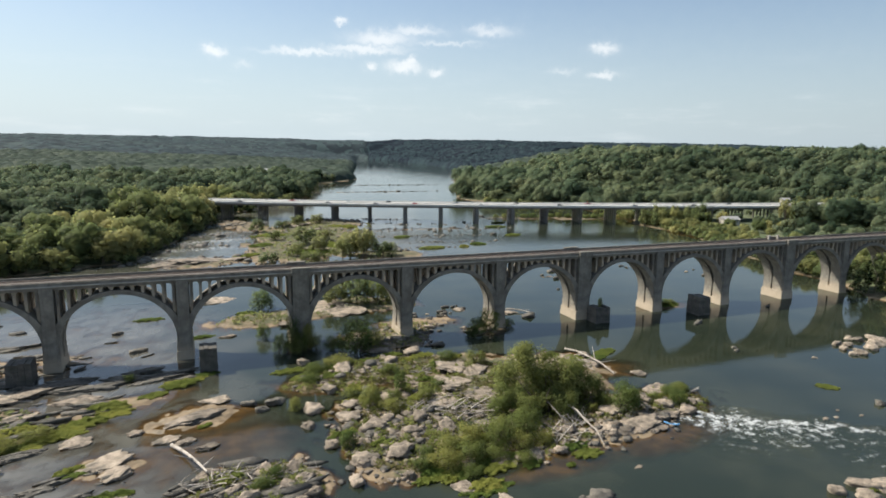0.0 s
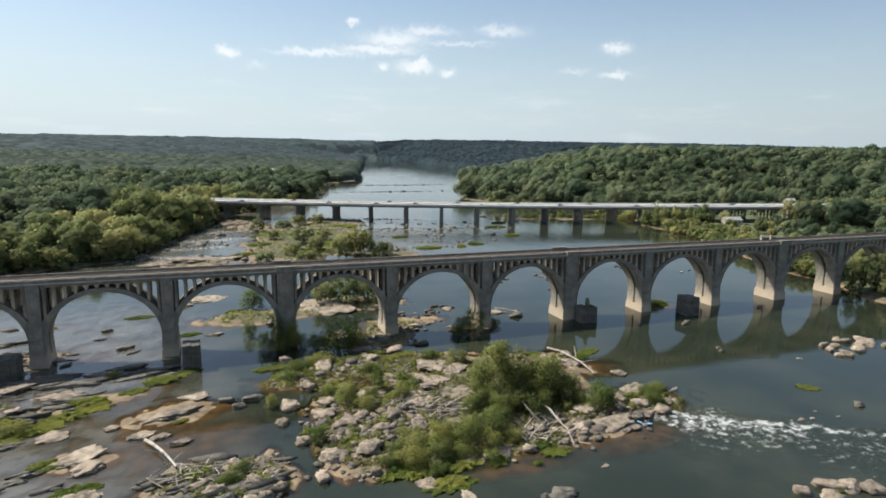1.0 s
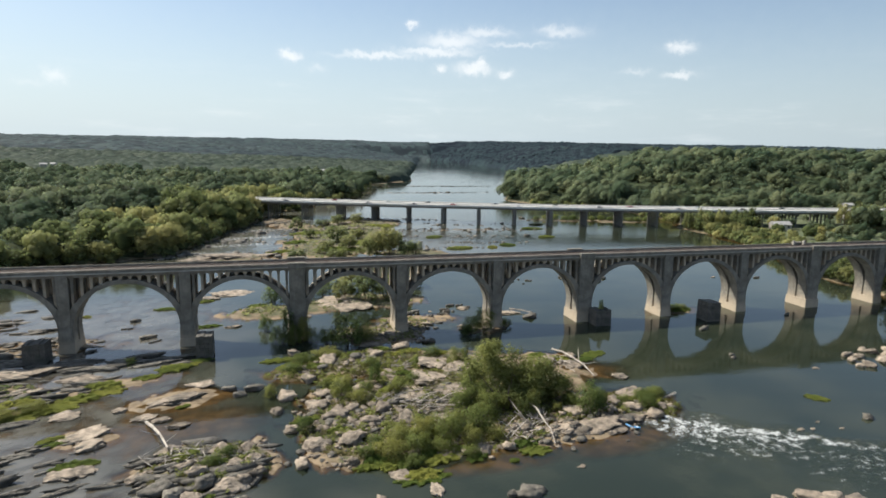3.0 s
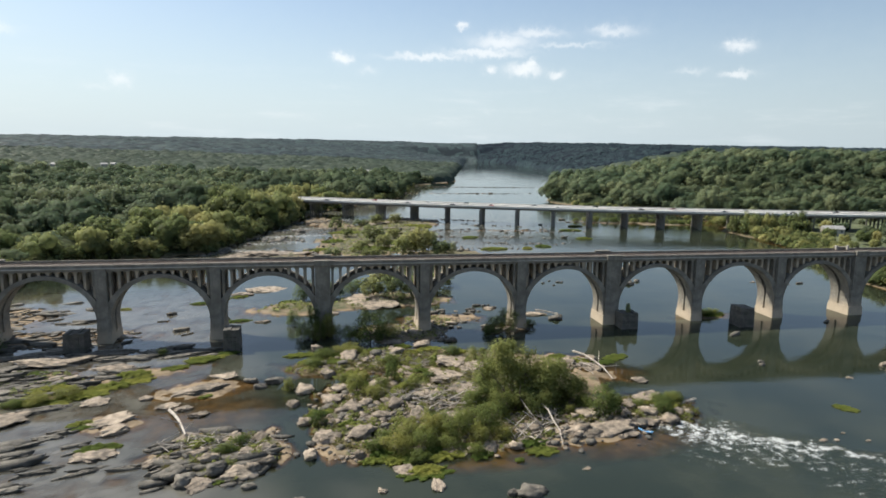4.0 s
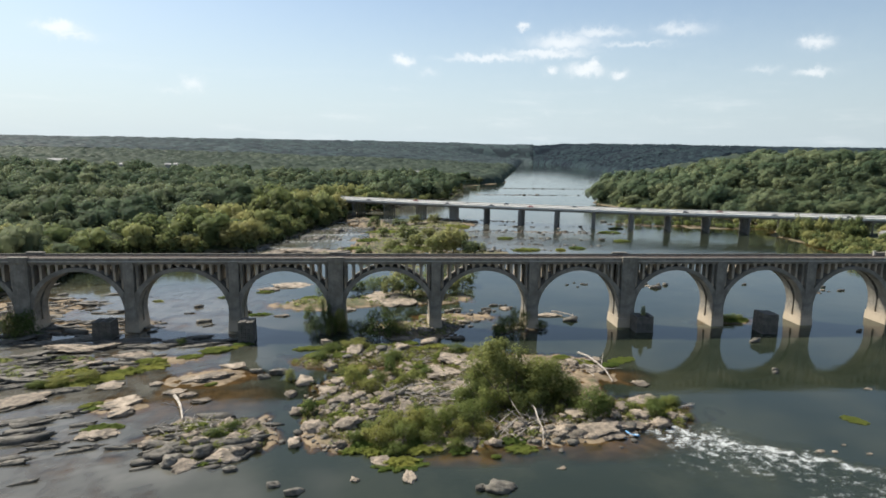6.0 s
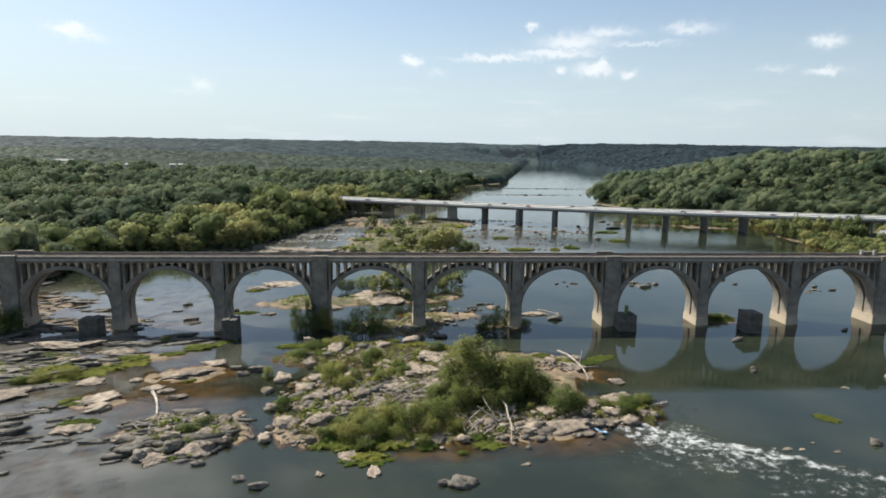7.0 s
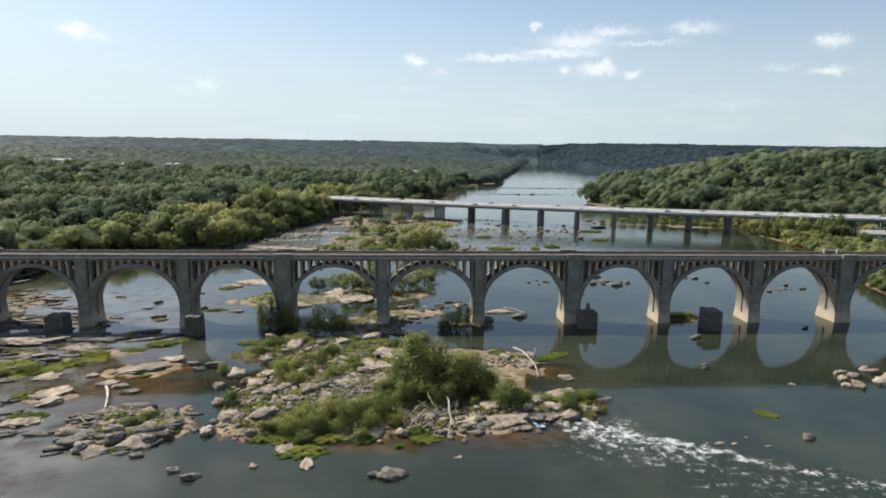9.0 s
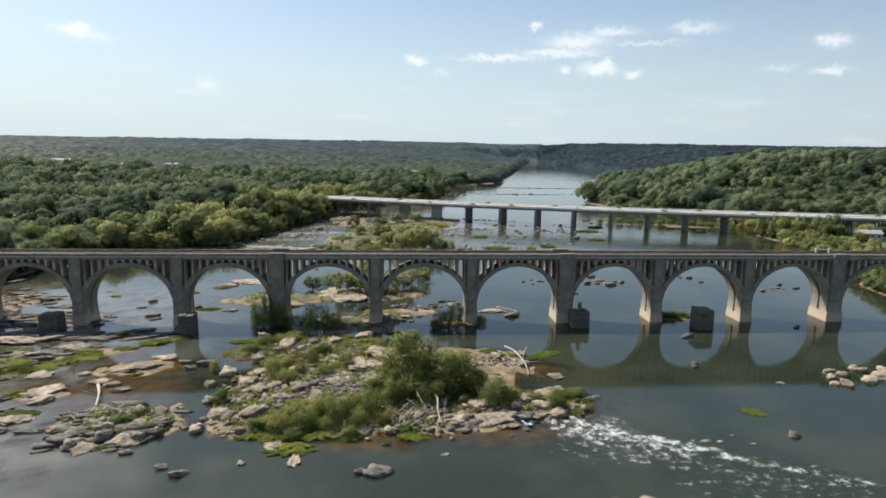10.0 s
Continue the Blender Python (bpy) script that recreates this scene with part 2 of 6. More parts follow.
def water_material():
    """Brown-green river water: clear over shallow bed, dark where deep, broken to white in the rapids."""
    m, k = material("river_water")
    at = k.coord()
    deep = k.add("ShaderNodeAttribute", attribute_name="depth").outputs["Fac"]
    foam = k.add("ShaderNodeAttribute", attribute_name="foam").outputs["Fac"]
    rough_water = k.add("ShaderNodeAttribute", attribute_name="chop").outputs["Fac"]
    ripple = k.noise(at, 0.9, 4, 0.6, (0.55, 1.0, 1))
    swell = k.noise(at, 0.12, 3, 0.5, (0.5, 1.0, 1))
    chop = k.noise(at, 0.7, 6, 0.7, (0.8, 1.0, 1))
    height = k.math("ADD", k.math("MULTIPLY", ripple, 0.010), k.math("MULTIPLY", swell, 0.05))
    height = k.math("ADD", height, k.math("MULTIPLY", k.math("MULTIPLY", chop, rough_water), 0.5))
    normal = k.bump(height, 1.0, 1.0)
    silty = k.mix(k.ramp(k.noise(at, 0.05, 4), 0.38, 0.66), (0.092, 0.089, 0.077), (0.134, 0.129, 0.113))
    clearer = k.mix(k.ramp(k.noise(at, 0.03, 4), 0.4, 0.65), (0.017, 0.023, 0.015), (0.031, 0.036, 0.023))
    silt = k.add("ShaderNodeAttribute", attribute_name="silt").outputs["Fac"]
    tone = k.mix(silt, clearer, silty)
    body = k.add("ShaderNodeBsdfDiffuse")
    k.put(body.inputs[0], tone)
    clear = k.add("ShaderNodeBsdfTransparent")
    clear.inputs[0].default_value = (0.6, 0.53, 0.4, 1)
    under = k.add("ShaderNodeMixShader")
    k.put(under.inputs[0], k.ramp(deep, 0.0, 1.2))
    k.put(under.inputs[1], clear.outputs[0])
    k.put(under.inputs[2], body.outputs[0])
    gloss = k.add("ShaderNodeBsdfGlossy")
    gloss.inputs["Color"].default_value = (1, 1, 1, 1)
    k.put(gloss.inputs["Roughness"], 0.035)
    k.put(gloss.inputs["Normal"], normal)
    fres = k.add("ShaderNodeFresnel")
    fres.inputs[0].default_value = 1.33
    k.put(fres.inputs["Normal"], normal)
    wet = k.add("ShaderNodeMixShader")
    k.put(wet.inputs[0], fres.outputs[0])
    k.put(wet.inputs[1], under.outputs[0])
    k.put(wet.inputs[2], gloss.outputs[0])
    froth = k.add("ShaderNodeBsdfDiffuse")
    froth.inputs[0].default_value = (0.5, 0.52, 0.52, 1)
    k.put(froth.inputs["Normal"], normal)
    lace = k.noise(at, 0.55, 8, 0.74, (0.85, 1.0, 1))
    white = k.ramp(k.math("ADD", foam, k.math("MULTIPLY", k.math("SUBTRACT", lace, 0.5), 2.3)), 0.42, 0.92)
    mix = k.add("ShaderNodeMixShader")
    k.put(mix.inputs[0], k.math("MULTIPLY", white, k.ramp(foam, 0.02, 0.2)))
    k.put(mix.inputs[1], wet.outputs[0])
    k.put(mix.inputs[2], froth.outputs[0])
    k.put(k.add("ShaderNodeOutputMaterial").inputs[0], mix.outputs[0])
    return m


SOIL, WATER = ground_material(), water_material()

# ---------------------------------------------------------------- building helpers


def part(name, bm, mat, parent=None, label="", smooth=False):
    """Links a bmesh, or ready mesh data, as one mesh object."""
    if isinstance(bm, bpy.types.Mesh):
        me = bm
    else:
        me = bpy.data.meshes.new(name)
        bm.to_mesh(me)
        bm.free()
    if mat and not me.materials:
        me.materials.append(mat)
    if smooth:
        me.shade_smooth()
    ob = new(name, me)
    ob.parent = parent
    if label:
        tagged(ob, label)
    return ob


def array_mesh(name, verts, tris, mat):
    """Mesh data from numpy arrays of places and triangles."""
    me = bpy.data.meshes.new(name)
    me.vertices.add(len(verts))
    me.vertices.foreach_set("co", np.asarray(verts, np.float32).ravel())
    me.loops.add(len(tris) * 3)
    me.loops.foreach_set("vertex_index", np.asarray(tris, np.int32).ravel())
    me.polygons.add(len(tris))
    me.polygons.foreach_set("loop_start", np.arange(0, len(tris) * 3, 3, dtype=np.int32))
    me.update(calc_edges=True)
    me.materials.append(mat)
    return me


def empty(name, label, category, group="", kind="", at=(0, 0, 0)):
    ob = new(name)
    ob.location = at
    return tagged(ob, label, category, group, kind)


def box(bm, x0, x1, y0, y1, z0, z1, bevel=0.0, taper=0.0):
    """A block in bm, narrower by taper on each side at its top."""
    v = [bm.verts.new((x, y, z)) for z, t in ((z0, 0), (z1, taper)) for x, y in ((x0 + t, y0 + t), (x1 - t, y0 + t), (x1 - t, y1 - t), (x0 + t, y1 - t))]
    fs = [bm.faces.new([v[i] for i in f]) for f in ((3, 2, 1, 0), (4, 5, 6, 7), (0, 1, 5, 4), (1, 2, 6, 5), (2, 3, 7, 6), (3, 0, 4, 7))]
    if bevel:
        edges = list({e for f in fs for e in f.edges})
        bmesh.ops.bevel(bm, geom=edges, offset=bevel, segments=1, affect="EDGES")
    return bm


def smooth01(a):
    a = np.clip(a, 0, 1)
    return a * a * (3 - 2 * a)


WAVES = {}


def field(x, y, size, seed=0):
    """Smooth noise from -1 to 1 on arrays, made of turned waves."""
    if seed not in WAVES:
        r = np.random.RandomState(seed)
        WAVES[seed] = [[r.uniform(0, 6.283), r.uniform(0, 6.283), r.uniform(0.5, 1.9), r.uniform(0, 6.283), r.uniform(0, 6.283), r.uniform(0.3, 1.2)] for i in range(9)]
    out = np.zeros(np.broadcast(x, y).shape)
    for a, p, f, b, q, g in WAVES[seed]:
        u = (x * math.cos(a) + y * math.sin(a)) / size * f * 6.283
        w = (x * math.cos(b) + y * math.sin(b)) / size * g * 6.283
        out = out + np.sin(u + p + 1.7 * np.sin(w + q))
    return out / 4.2

# ---------------------------------------------------------------- lie of the land
# the river's banks: y, x of the left bank and y, x of the right bank
BANK_L = np.array([(-3000, -210), (-200, -170), (100, -150), (170, -135), (250, -108), (318, -101), (336, -64), (346, -40), (380, -27), (432, -16), (470, -3), (508, 5),
                   (555, 14), (715, 108), (960, 165), (1060, 250), (1150, 262), (2000, 470), (2230, 505), (2600, 620), (2900, 1600), (4900, 1600)])
BANK_R = np.array([(-3000, 300), (100, 275), (167, 262), (190, 269), (238, 280), (337, 321), (394, 325), (419, 330), (464, 351), (530, 345),
                   (600, 292), (667, 271), (842, 350), (931, 378), (1266, 509), (1468, 600), (2200, 650), (2600, 580), (4900, 580)])
# islands and bars: centre, half lengths, turn in degrees, height over the water
ISLES = [(62, 132, 36, 25, 6, 0.9), (42, 118, 20, 15, -8, 0.8), (42, 158, 24, 11, 6, 0.6), (97, 115, 18, 9, 14, 0.8), (76, 105, 18, 5, 0, 0.45), (88, 150, 14, 7, -8, 0.4),
         (7, 110, 12, 11, -20, 0.9), (-4, 143, 9, 6, 8, 0.12), (-20, 125, 6, 5, 0, 0.1), (-62, 152, 26, 9, 8, 0.45), (-44, 146, 14, 6, 10, 0.5), (-24, 156, 14, 4, 18, 0.35), (-60, 192, 26, 8, 0, 0.05),
         (-90, 215, 26, 14, 0, 0.12), (50, 186, 16, 10, 0, 0.5), (27, 222, 24, 9, 6, 0.7), (52, 228, 20, 12, 0, 0.9), (66, 200, 12, 6, 0, 0.15), (167, 191.5, 9, 4, 8, 0.4), (87, 185, 6, 3.5, 6, 0.12),
         (60, 400, 34, 92, -12, 1.1), (95, 335, 22, 16, 0, 0.8), (-4, 338, 20, 13, 15, 0.8), (90, 480, 26, 28, -20, 0.8), (26, 480, 14, 40, 10, 0.4), (265, 908, 105, 6, -2, 0.12), (215, 783, 88, 5, 0, 0.08),
         (120, 500, 40, 5, -20, 0.1), (285, 464, 60, 10, -16, 0.5), (150, 430, 30, 4, -10, 0.08)]


# sandy shoals under water: centre, half lengths, turn in degrees
SHOALS = [(93, 100, 27, 8, 8), (60, 97, 24, 6, 0), (104, 141, 16, 9, -10), (70, 112, 30, 14, 4), (-2, 128, 30, 16, 10)]


def isle_rise(x, y):
    out = np.full(np.broadcast(x, y).shape, -9.0)
    wob = 0.22 * field(x, y, 26, 3) + 0.14 * field(x, y, 9, 4)
    for cx, cy, rx, ry, turn, h in ISLES:
        c, s = math.cos(radians(turn)), math.sin(radians(turn))
        u, v = ((x - cx) * c + (y - cy) * s) / rx, (-(x - cx) * s + (y - cy) * c) / ry
        r = np.sqrt(u * u + v * v) + wob
        lift = np.where(r < 1, h * (1 - np.clip(r, 0, 1) ** 2) ** 0.7, -0.3 * min(rx, ry) * np.clip(r - 1, 0, None))
        out = np.maximum(out, lift)
    return out


def bank_far(x, y):
    """Metres inland of the left and of the right bank."""
    wob = 3.0 * field(y, y * 0, 90, 8)
    return np.interp(y, BANK_L[:, 0], BANK_L[:, 1]) + wob - x, x - np.interp(y, BANK_R[:, 0], BANK_R[:, 1]) + wob


def bank_inland(x, y):
    return np.maximum(*bank_far(x, y))


def land(x, y):
    """The height of bed, islands and land over the water's level."""
    x, y = np.asarray(x, float), np.asarray(y, float)
    dl, dr = bank_far(x, y)
    shelf = 0.35 * field(x, y, 14, 11) + 0.25 * field(x, y, 5, 12)
    bed = -2.7 + shelf + 1.9 * smooth01((34 - x) / 45) * (y < 260) + 1.35 * smooth01((y - 250) / 120) * smooth01((170 + 0.9 * np.clip(y - 330, 0, 120) - x) / 60)
    bed = np.maximum(bed, isle_rise(x, y) + 0.16 * field(x, y, 7, 13) + 0.1 * field(x, y, 3, 14))
    for cx, cy, rx, ry, turn in SHOALS:
        c, s = math.cos(radians(turn)), math.sin(radians(turn))
        r2 = (((x - cx) * c + (y - cy) * s) / rx) ** 2 + ((-(x - cx) * s + (y - cy) * c) / ry) ** 2
        bed = np.maximum(bed, -0.3 - 1.1 * r2 + 0.12 * field(x, y, 8, 15))
    roll = 6 * field(x, y, 420, 21) + 3 * field(x, y, 160, 22)
    far = smooth01((y - 1300) / 1500)
    hl = 1.6 * smooth01(dl / 4) + 2.0 * smooth01((dl - 10) / 60) + 20 * smooth01((dl - 120) / 1300) + (0.45 * roll + 42 * far) * smooth01((dl - 60) / 300)
    up = smooth01((y - 520) / 160)
    hr = 1.6 * smooth01(dr / 4) + (1 - up) * 26 * smooth01((dr - 150) / 300) + up * 40 * smooth01((dr - 8) / 300) + (0.6 * roll + 24 * far) * smooth01((dr - 60) / 300)
    hl, hr = np.where(dl > 0, hl, -9), np.where(dr > 0, hr, -9)
    slope = np.maximum(np.minimum(dl, 0) * 0.9, np.minimum(dr, 0) * 0.4)
    return np.maximum(np.maximum(bed, np.maximum(hl, hr)), np.minimum(slope, 0) + np.where(slope > -1.5, 0.0, -9))


def graded(lo, hi, fine0, fine1, step, grow=1.09):
    """Grid lines, close from fine0 to fine1 and wider and wider outside."""
    mid = list(np.arange(fine0, fine1 + 1e-6, step))
    a, s = [], step
    p = fine0
    while p > lo:
        s *= grow
        p -= s
        a.append(max(p, lo))
    b, s, p = [], step, fine1
    while p < hi:
        s *= grow
        p += s
        b.append(min(p, hi))
    return np.array(a[::-1] + mid + b)


def sheet(name, xs, ys, zfun, mat):
    gx, gy = np.meshgrid(xs, ys)
    gz = zfun(gx, gy)
    n, m = len(ys), len(xs)
    i = (np.arange(n - 1)[:, None] * m + np.arange(m - 1)[None, :]).ravel()
    tris = np.concatenate([np.stack([i, i + 1, i + m + 1], 1), np.stack([i, i + m + 1, i + m], 1)])
    me = array_mesh(name, np.stack([gx.ravel(), gy.ravel(), gz.ravel()], 1), tris, mat)
    me.shade_smooth()
    return me, gx, gy


def build_ground():
    xs, ys = graded(-4300, 4300, -75, 125, 1.1, 1.06), graded(-3000, 4800, 88, 200, 1.1, 1.05)
    me, _, _ = sheet("ground", xs, ys, lambda x, y: land(x, y) - 16 * smooth01((y - 2300) / 300) - 6 * smooth01((y - 1100) / 300), SOIL)
    tagged(part("ground", me, None), "brown river bed, sandy bars and wooded banks", "ground", kind="structure")


def rapids(x, y):
    """How broken the water is, from 0 to 1: two white steps below the island's tip."""
    out = np.zeros(x.shape)
    wob = 1.3 * field(x, y, 12, 31) + 0.7 * field(x, y, 4, 32)
    for x0, y0, x1, y1, w, h in ((105, 109, 111, 103, 4.0, 0.62), (110, 104, 119, 97.5, 4.2, 0.62), (102, 103, 109, 95, 5.0, 0.52), (119, 97.8, 128, 93.0, 2.6, 0.66), (128, 93.0, 140, 84.5, 2.8, 0.6),
                                 (140, 84.5, 160, 75, 3.0, 0.5), (106, 99, 122, 90, 7.0, 0.48), (96, 97, 104, 90, 5.0, 0.34), (118, 90, 150, 72, 8.0, 0.38), (112, 109, 118, 105, 2.0, 0.5), (124, 78, 150, 66, 8.0, 0.34), (104, 106, 112, 99, 5.5, 0.6), (110, 100, 126, 91, 6.5, 0.54), (104, 106, 110, 96, 6.0, 0.6), (104, 98, 116, 88, 5.0, 0.5),
                                 (-40, 356, 0, 350, 9, 0.56), (-18, 378, 12, 384, 10, 0.52), (-12, 405, 20, 415, 11, 0.54), (-4, 440, 26, 450, 11, 0.54), (8, 480, 40, 500, 11, 0.5), (110, 500, 190, 470, 12, 0.4)):
        dx, dy = x1 - x0, y1 - y0
        t = np.clip(((x - x0) * dx + (y - y0) * dy) / (dx * dx + dy * dy), 0, 1)
        d = np.hypot(x - x0 - t * dx, y - y0 - t * dy) + wob
        out = np.maximum(out, h * np.exp(-np.clip(d, 0, None) ** 2 / (w * w)))
    return out


def build_water():
    xs, ys = graded(-3000, 3000, -40, 160, 1.0, 1.09), graded(-3000, 4700, 66, 160, 1.0, 1.07)
    ys = np.concatenate([ys[ys <= 160], np.arange(163, 560, 3.5), ys[ys > 560]])
    me, gx, gy = sheet("water", xs, ys, lambda x, y: rapids(x, y) * (0.22 * field(x, y, 3.2, 35) + 0.12 * field(x, y, 1.5, 36) + 0.1), WATER)
    foam = rapids(gx, gy)
    near = smooth01((22 + 14 * smooth01((112 - gy) / 20) - gx + 10 * field(gx, gy, 40, 38)) / 55) * (1 - smooth01((gy - 215) / 60))
    silt = np.maximum(near, 0.7 * smooth01((gy - 270) / 120) * smooth01((190 - gx) / 90))
    far = smooth01((gy - 215) / 120) * 0.5
    for name, values in (("depth", -land(gx, gy)), ("foam", foam), ("silt", silt), ("chop", np.clip(foam * 1.4, 0, 1) * (gy < 250) + 0.11 * far + 0.1 * smooth01((gy - 315) / 30) * (1 - smooth01((gy - 520) / 60)) * np.maximum(smooth01((75 - gx) / 30), 0.85 * smooth01((300 - gx) / 110) * smooth01((gy - 335) / 45)) + 0.045 * smooth01((116 - gy) / 15))):
        me.attributes.new(name, "FLOAT", "POINT").data.foreach_set("value", values.astype(np.float32).ravel())
    tagged(part("water", me, None), "calm brown-green river, broken white over a rapid", "water", kind="structure")


build_ground()
build_water()

# ---------------------------------------------------------------- the railway viaduct
FRONT, BACK, DECK = 185.4, 194.6, 24.0
SPRING, RADIUS, RING = 6.6, 13.6, 1.25
FIRST, LAST = -6, 9


def arch_rib(x0, x1, y0, y1):
    """One barrel of a span: a round ring that thickens to its springings and stands on short legs."""
    bm = bmesh.new()
    mid, n, rows = (x0 + x1) / 2, 28, []
    a = (x1 - x0) / 2
    for i in range(n + 1):
        t = math.pi * i / n
        rise = RADIUS * math.sin(t)
        inner = (mid - a * math.cos(t), SPRING + rise)
        thick = RING + 1.0 * abs(math.cos(t)) ** 3
        outer = (mid - (a + thick) * math.cos(t), SPRING + (RADIUS + RING) * math.sin(t))
        rows.append([bm.verts.new((x, y, z)) for (x, z) in (inner, outer) for y in (y0, y1)])
    for p, q in zip(rows, rows[1:]):
        for i, j in ((0, 1), (1, 3), (3, 2), (2, 0)):
            bm.faces.new((p[i], p[j], q[j], q[i]))
    bmesh.ops.recalc_face_normals(bm, faces=bm.faces)
    return bm


def column_mesh(height):
    """A thin upright wall over a rib, with haunches below the deck beam."""
    bm = bmesh.new()
    w, y0, y1 = 0.38, -1.3, 1.3
    prof = [(w, 0), (w, max(height - 1.0, 0.05)), (w + 0.12, height - 0.42), (w + 0.6, height)]
    ring = [[bm.verts.new((s * x, y, z)) for x, z in prof for s in (1,)] + [bm.verts.new((-x, y, z)) for x, z in reversed(prof)] for y in (y0, y1)]
    bm.faces.new(ring[0])
    bm.faces.new(list(reversed(ring[1])))
    m = len(ring[0])
    for i in range(m):
        bm.faces.new((ring[0][i], ring[1][i], ring[1][(i + 1) % m], ring[0][(i + 1) % m]))
    bmesh.ops.recalc_face_normals(bm, faces=bm.faces)
    me = bpy.data.meshes.new("spandrel_column")
    bm.to_mesh(me)
    bm.free()
    me.materials.append(CONCRETE)
    return me


def pier_x(k):
    """Where the piers stand along the viaduct: the spans over the pool are a little wider."""
    return 25.75 + (33.3 if k > 0 else 32.9) * k


def half_width(k):
    return 2.45 if k % 3 == 0 else 1.6


def pier_mesh(big):
    """A shaft, the two pairs of legs that carry the ribs with a slot between, and the footing."""
    w = 2.45 if big else 1.6
    out = 0.9 if big else 0.45
    shaft, foot = bmesh.new(), bmesh.new()
    box(shaft, -w, w, FRONT - out * 0.5, BACK + out * 0.5, 2.0, DECK - 0.85, 0.06)
    box(foot, -w - 0.85, w + 0.85, FRONT - out * 0.5 - 0.3, BACK + out * 0.5 + 0.3, -2.5, 3.3 if big else 2.6, 0.1, 0.25)
    meshes = [part_data("pier", shaft, CONCRETE), part_data("footing", foot, CONCRETE)]
    for y0, y1 in ((FRONT + 0.02, FRONT + 3.9), (BACK - 3.9, BACK - 0.02)):
        for s in (-1, 1):
            bm = bmesh.new()
            low, top = (w + 0.55) * s, (w + 0.35) * s
            prof = [(s * (w - 0.3), 2.3), (low, 2.3), (top + 0.12 * s, SPRING - 2.0), (top, SPRING + 0.02), (s * (w - 0.3), SPRING + 0.02)]
            ring = [[bm.verts.new((x, y, z)) for x, z in prof] for y in (y0, y1)]
            bm.faces.new(ring[0])
            bm.faces.new(list(reversed(ring[1])))
            for i in range(5):
                bm.faces.new((ring[0][i], ring[1][i], ring[1][(i + 1) % 5], ring[0][(i + 1) % 5]))
            bmesh.ops.recalc_face_normals(bm, faces=bm.faces)
            meshes.append(part_data("leg", bm, CONCRETE))
    return meshes


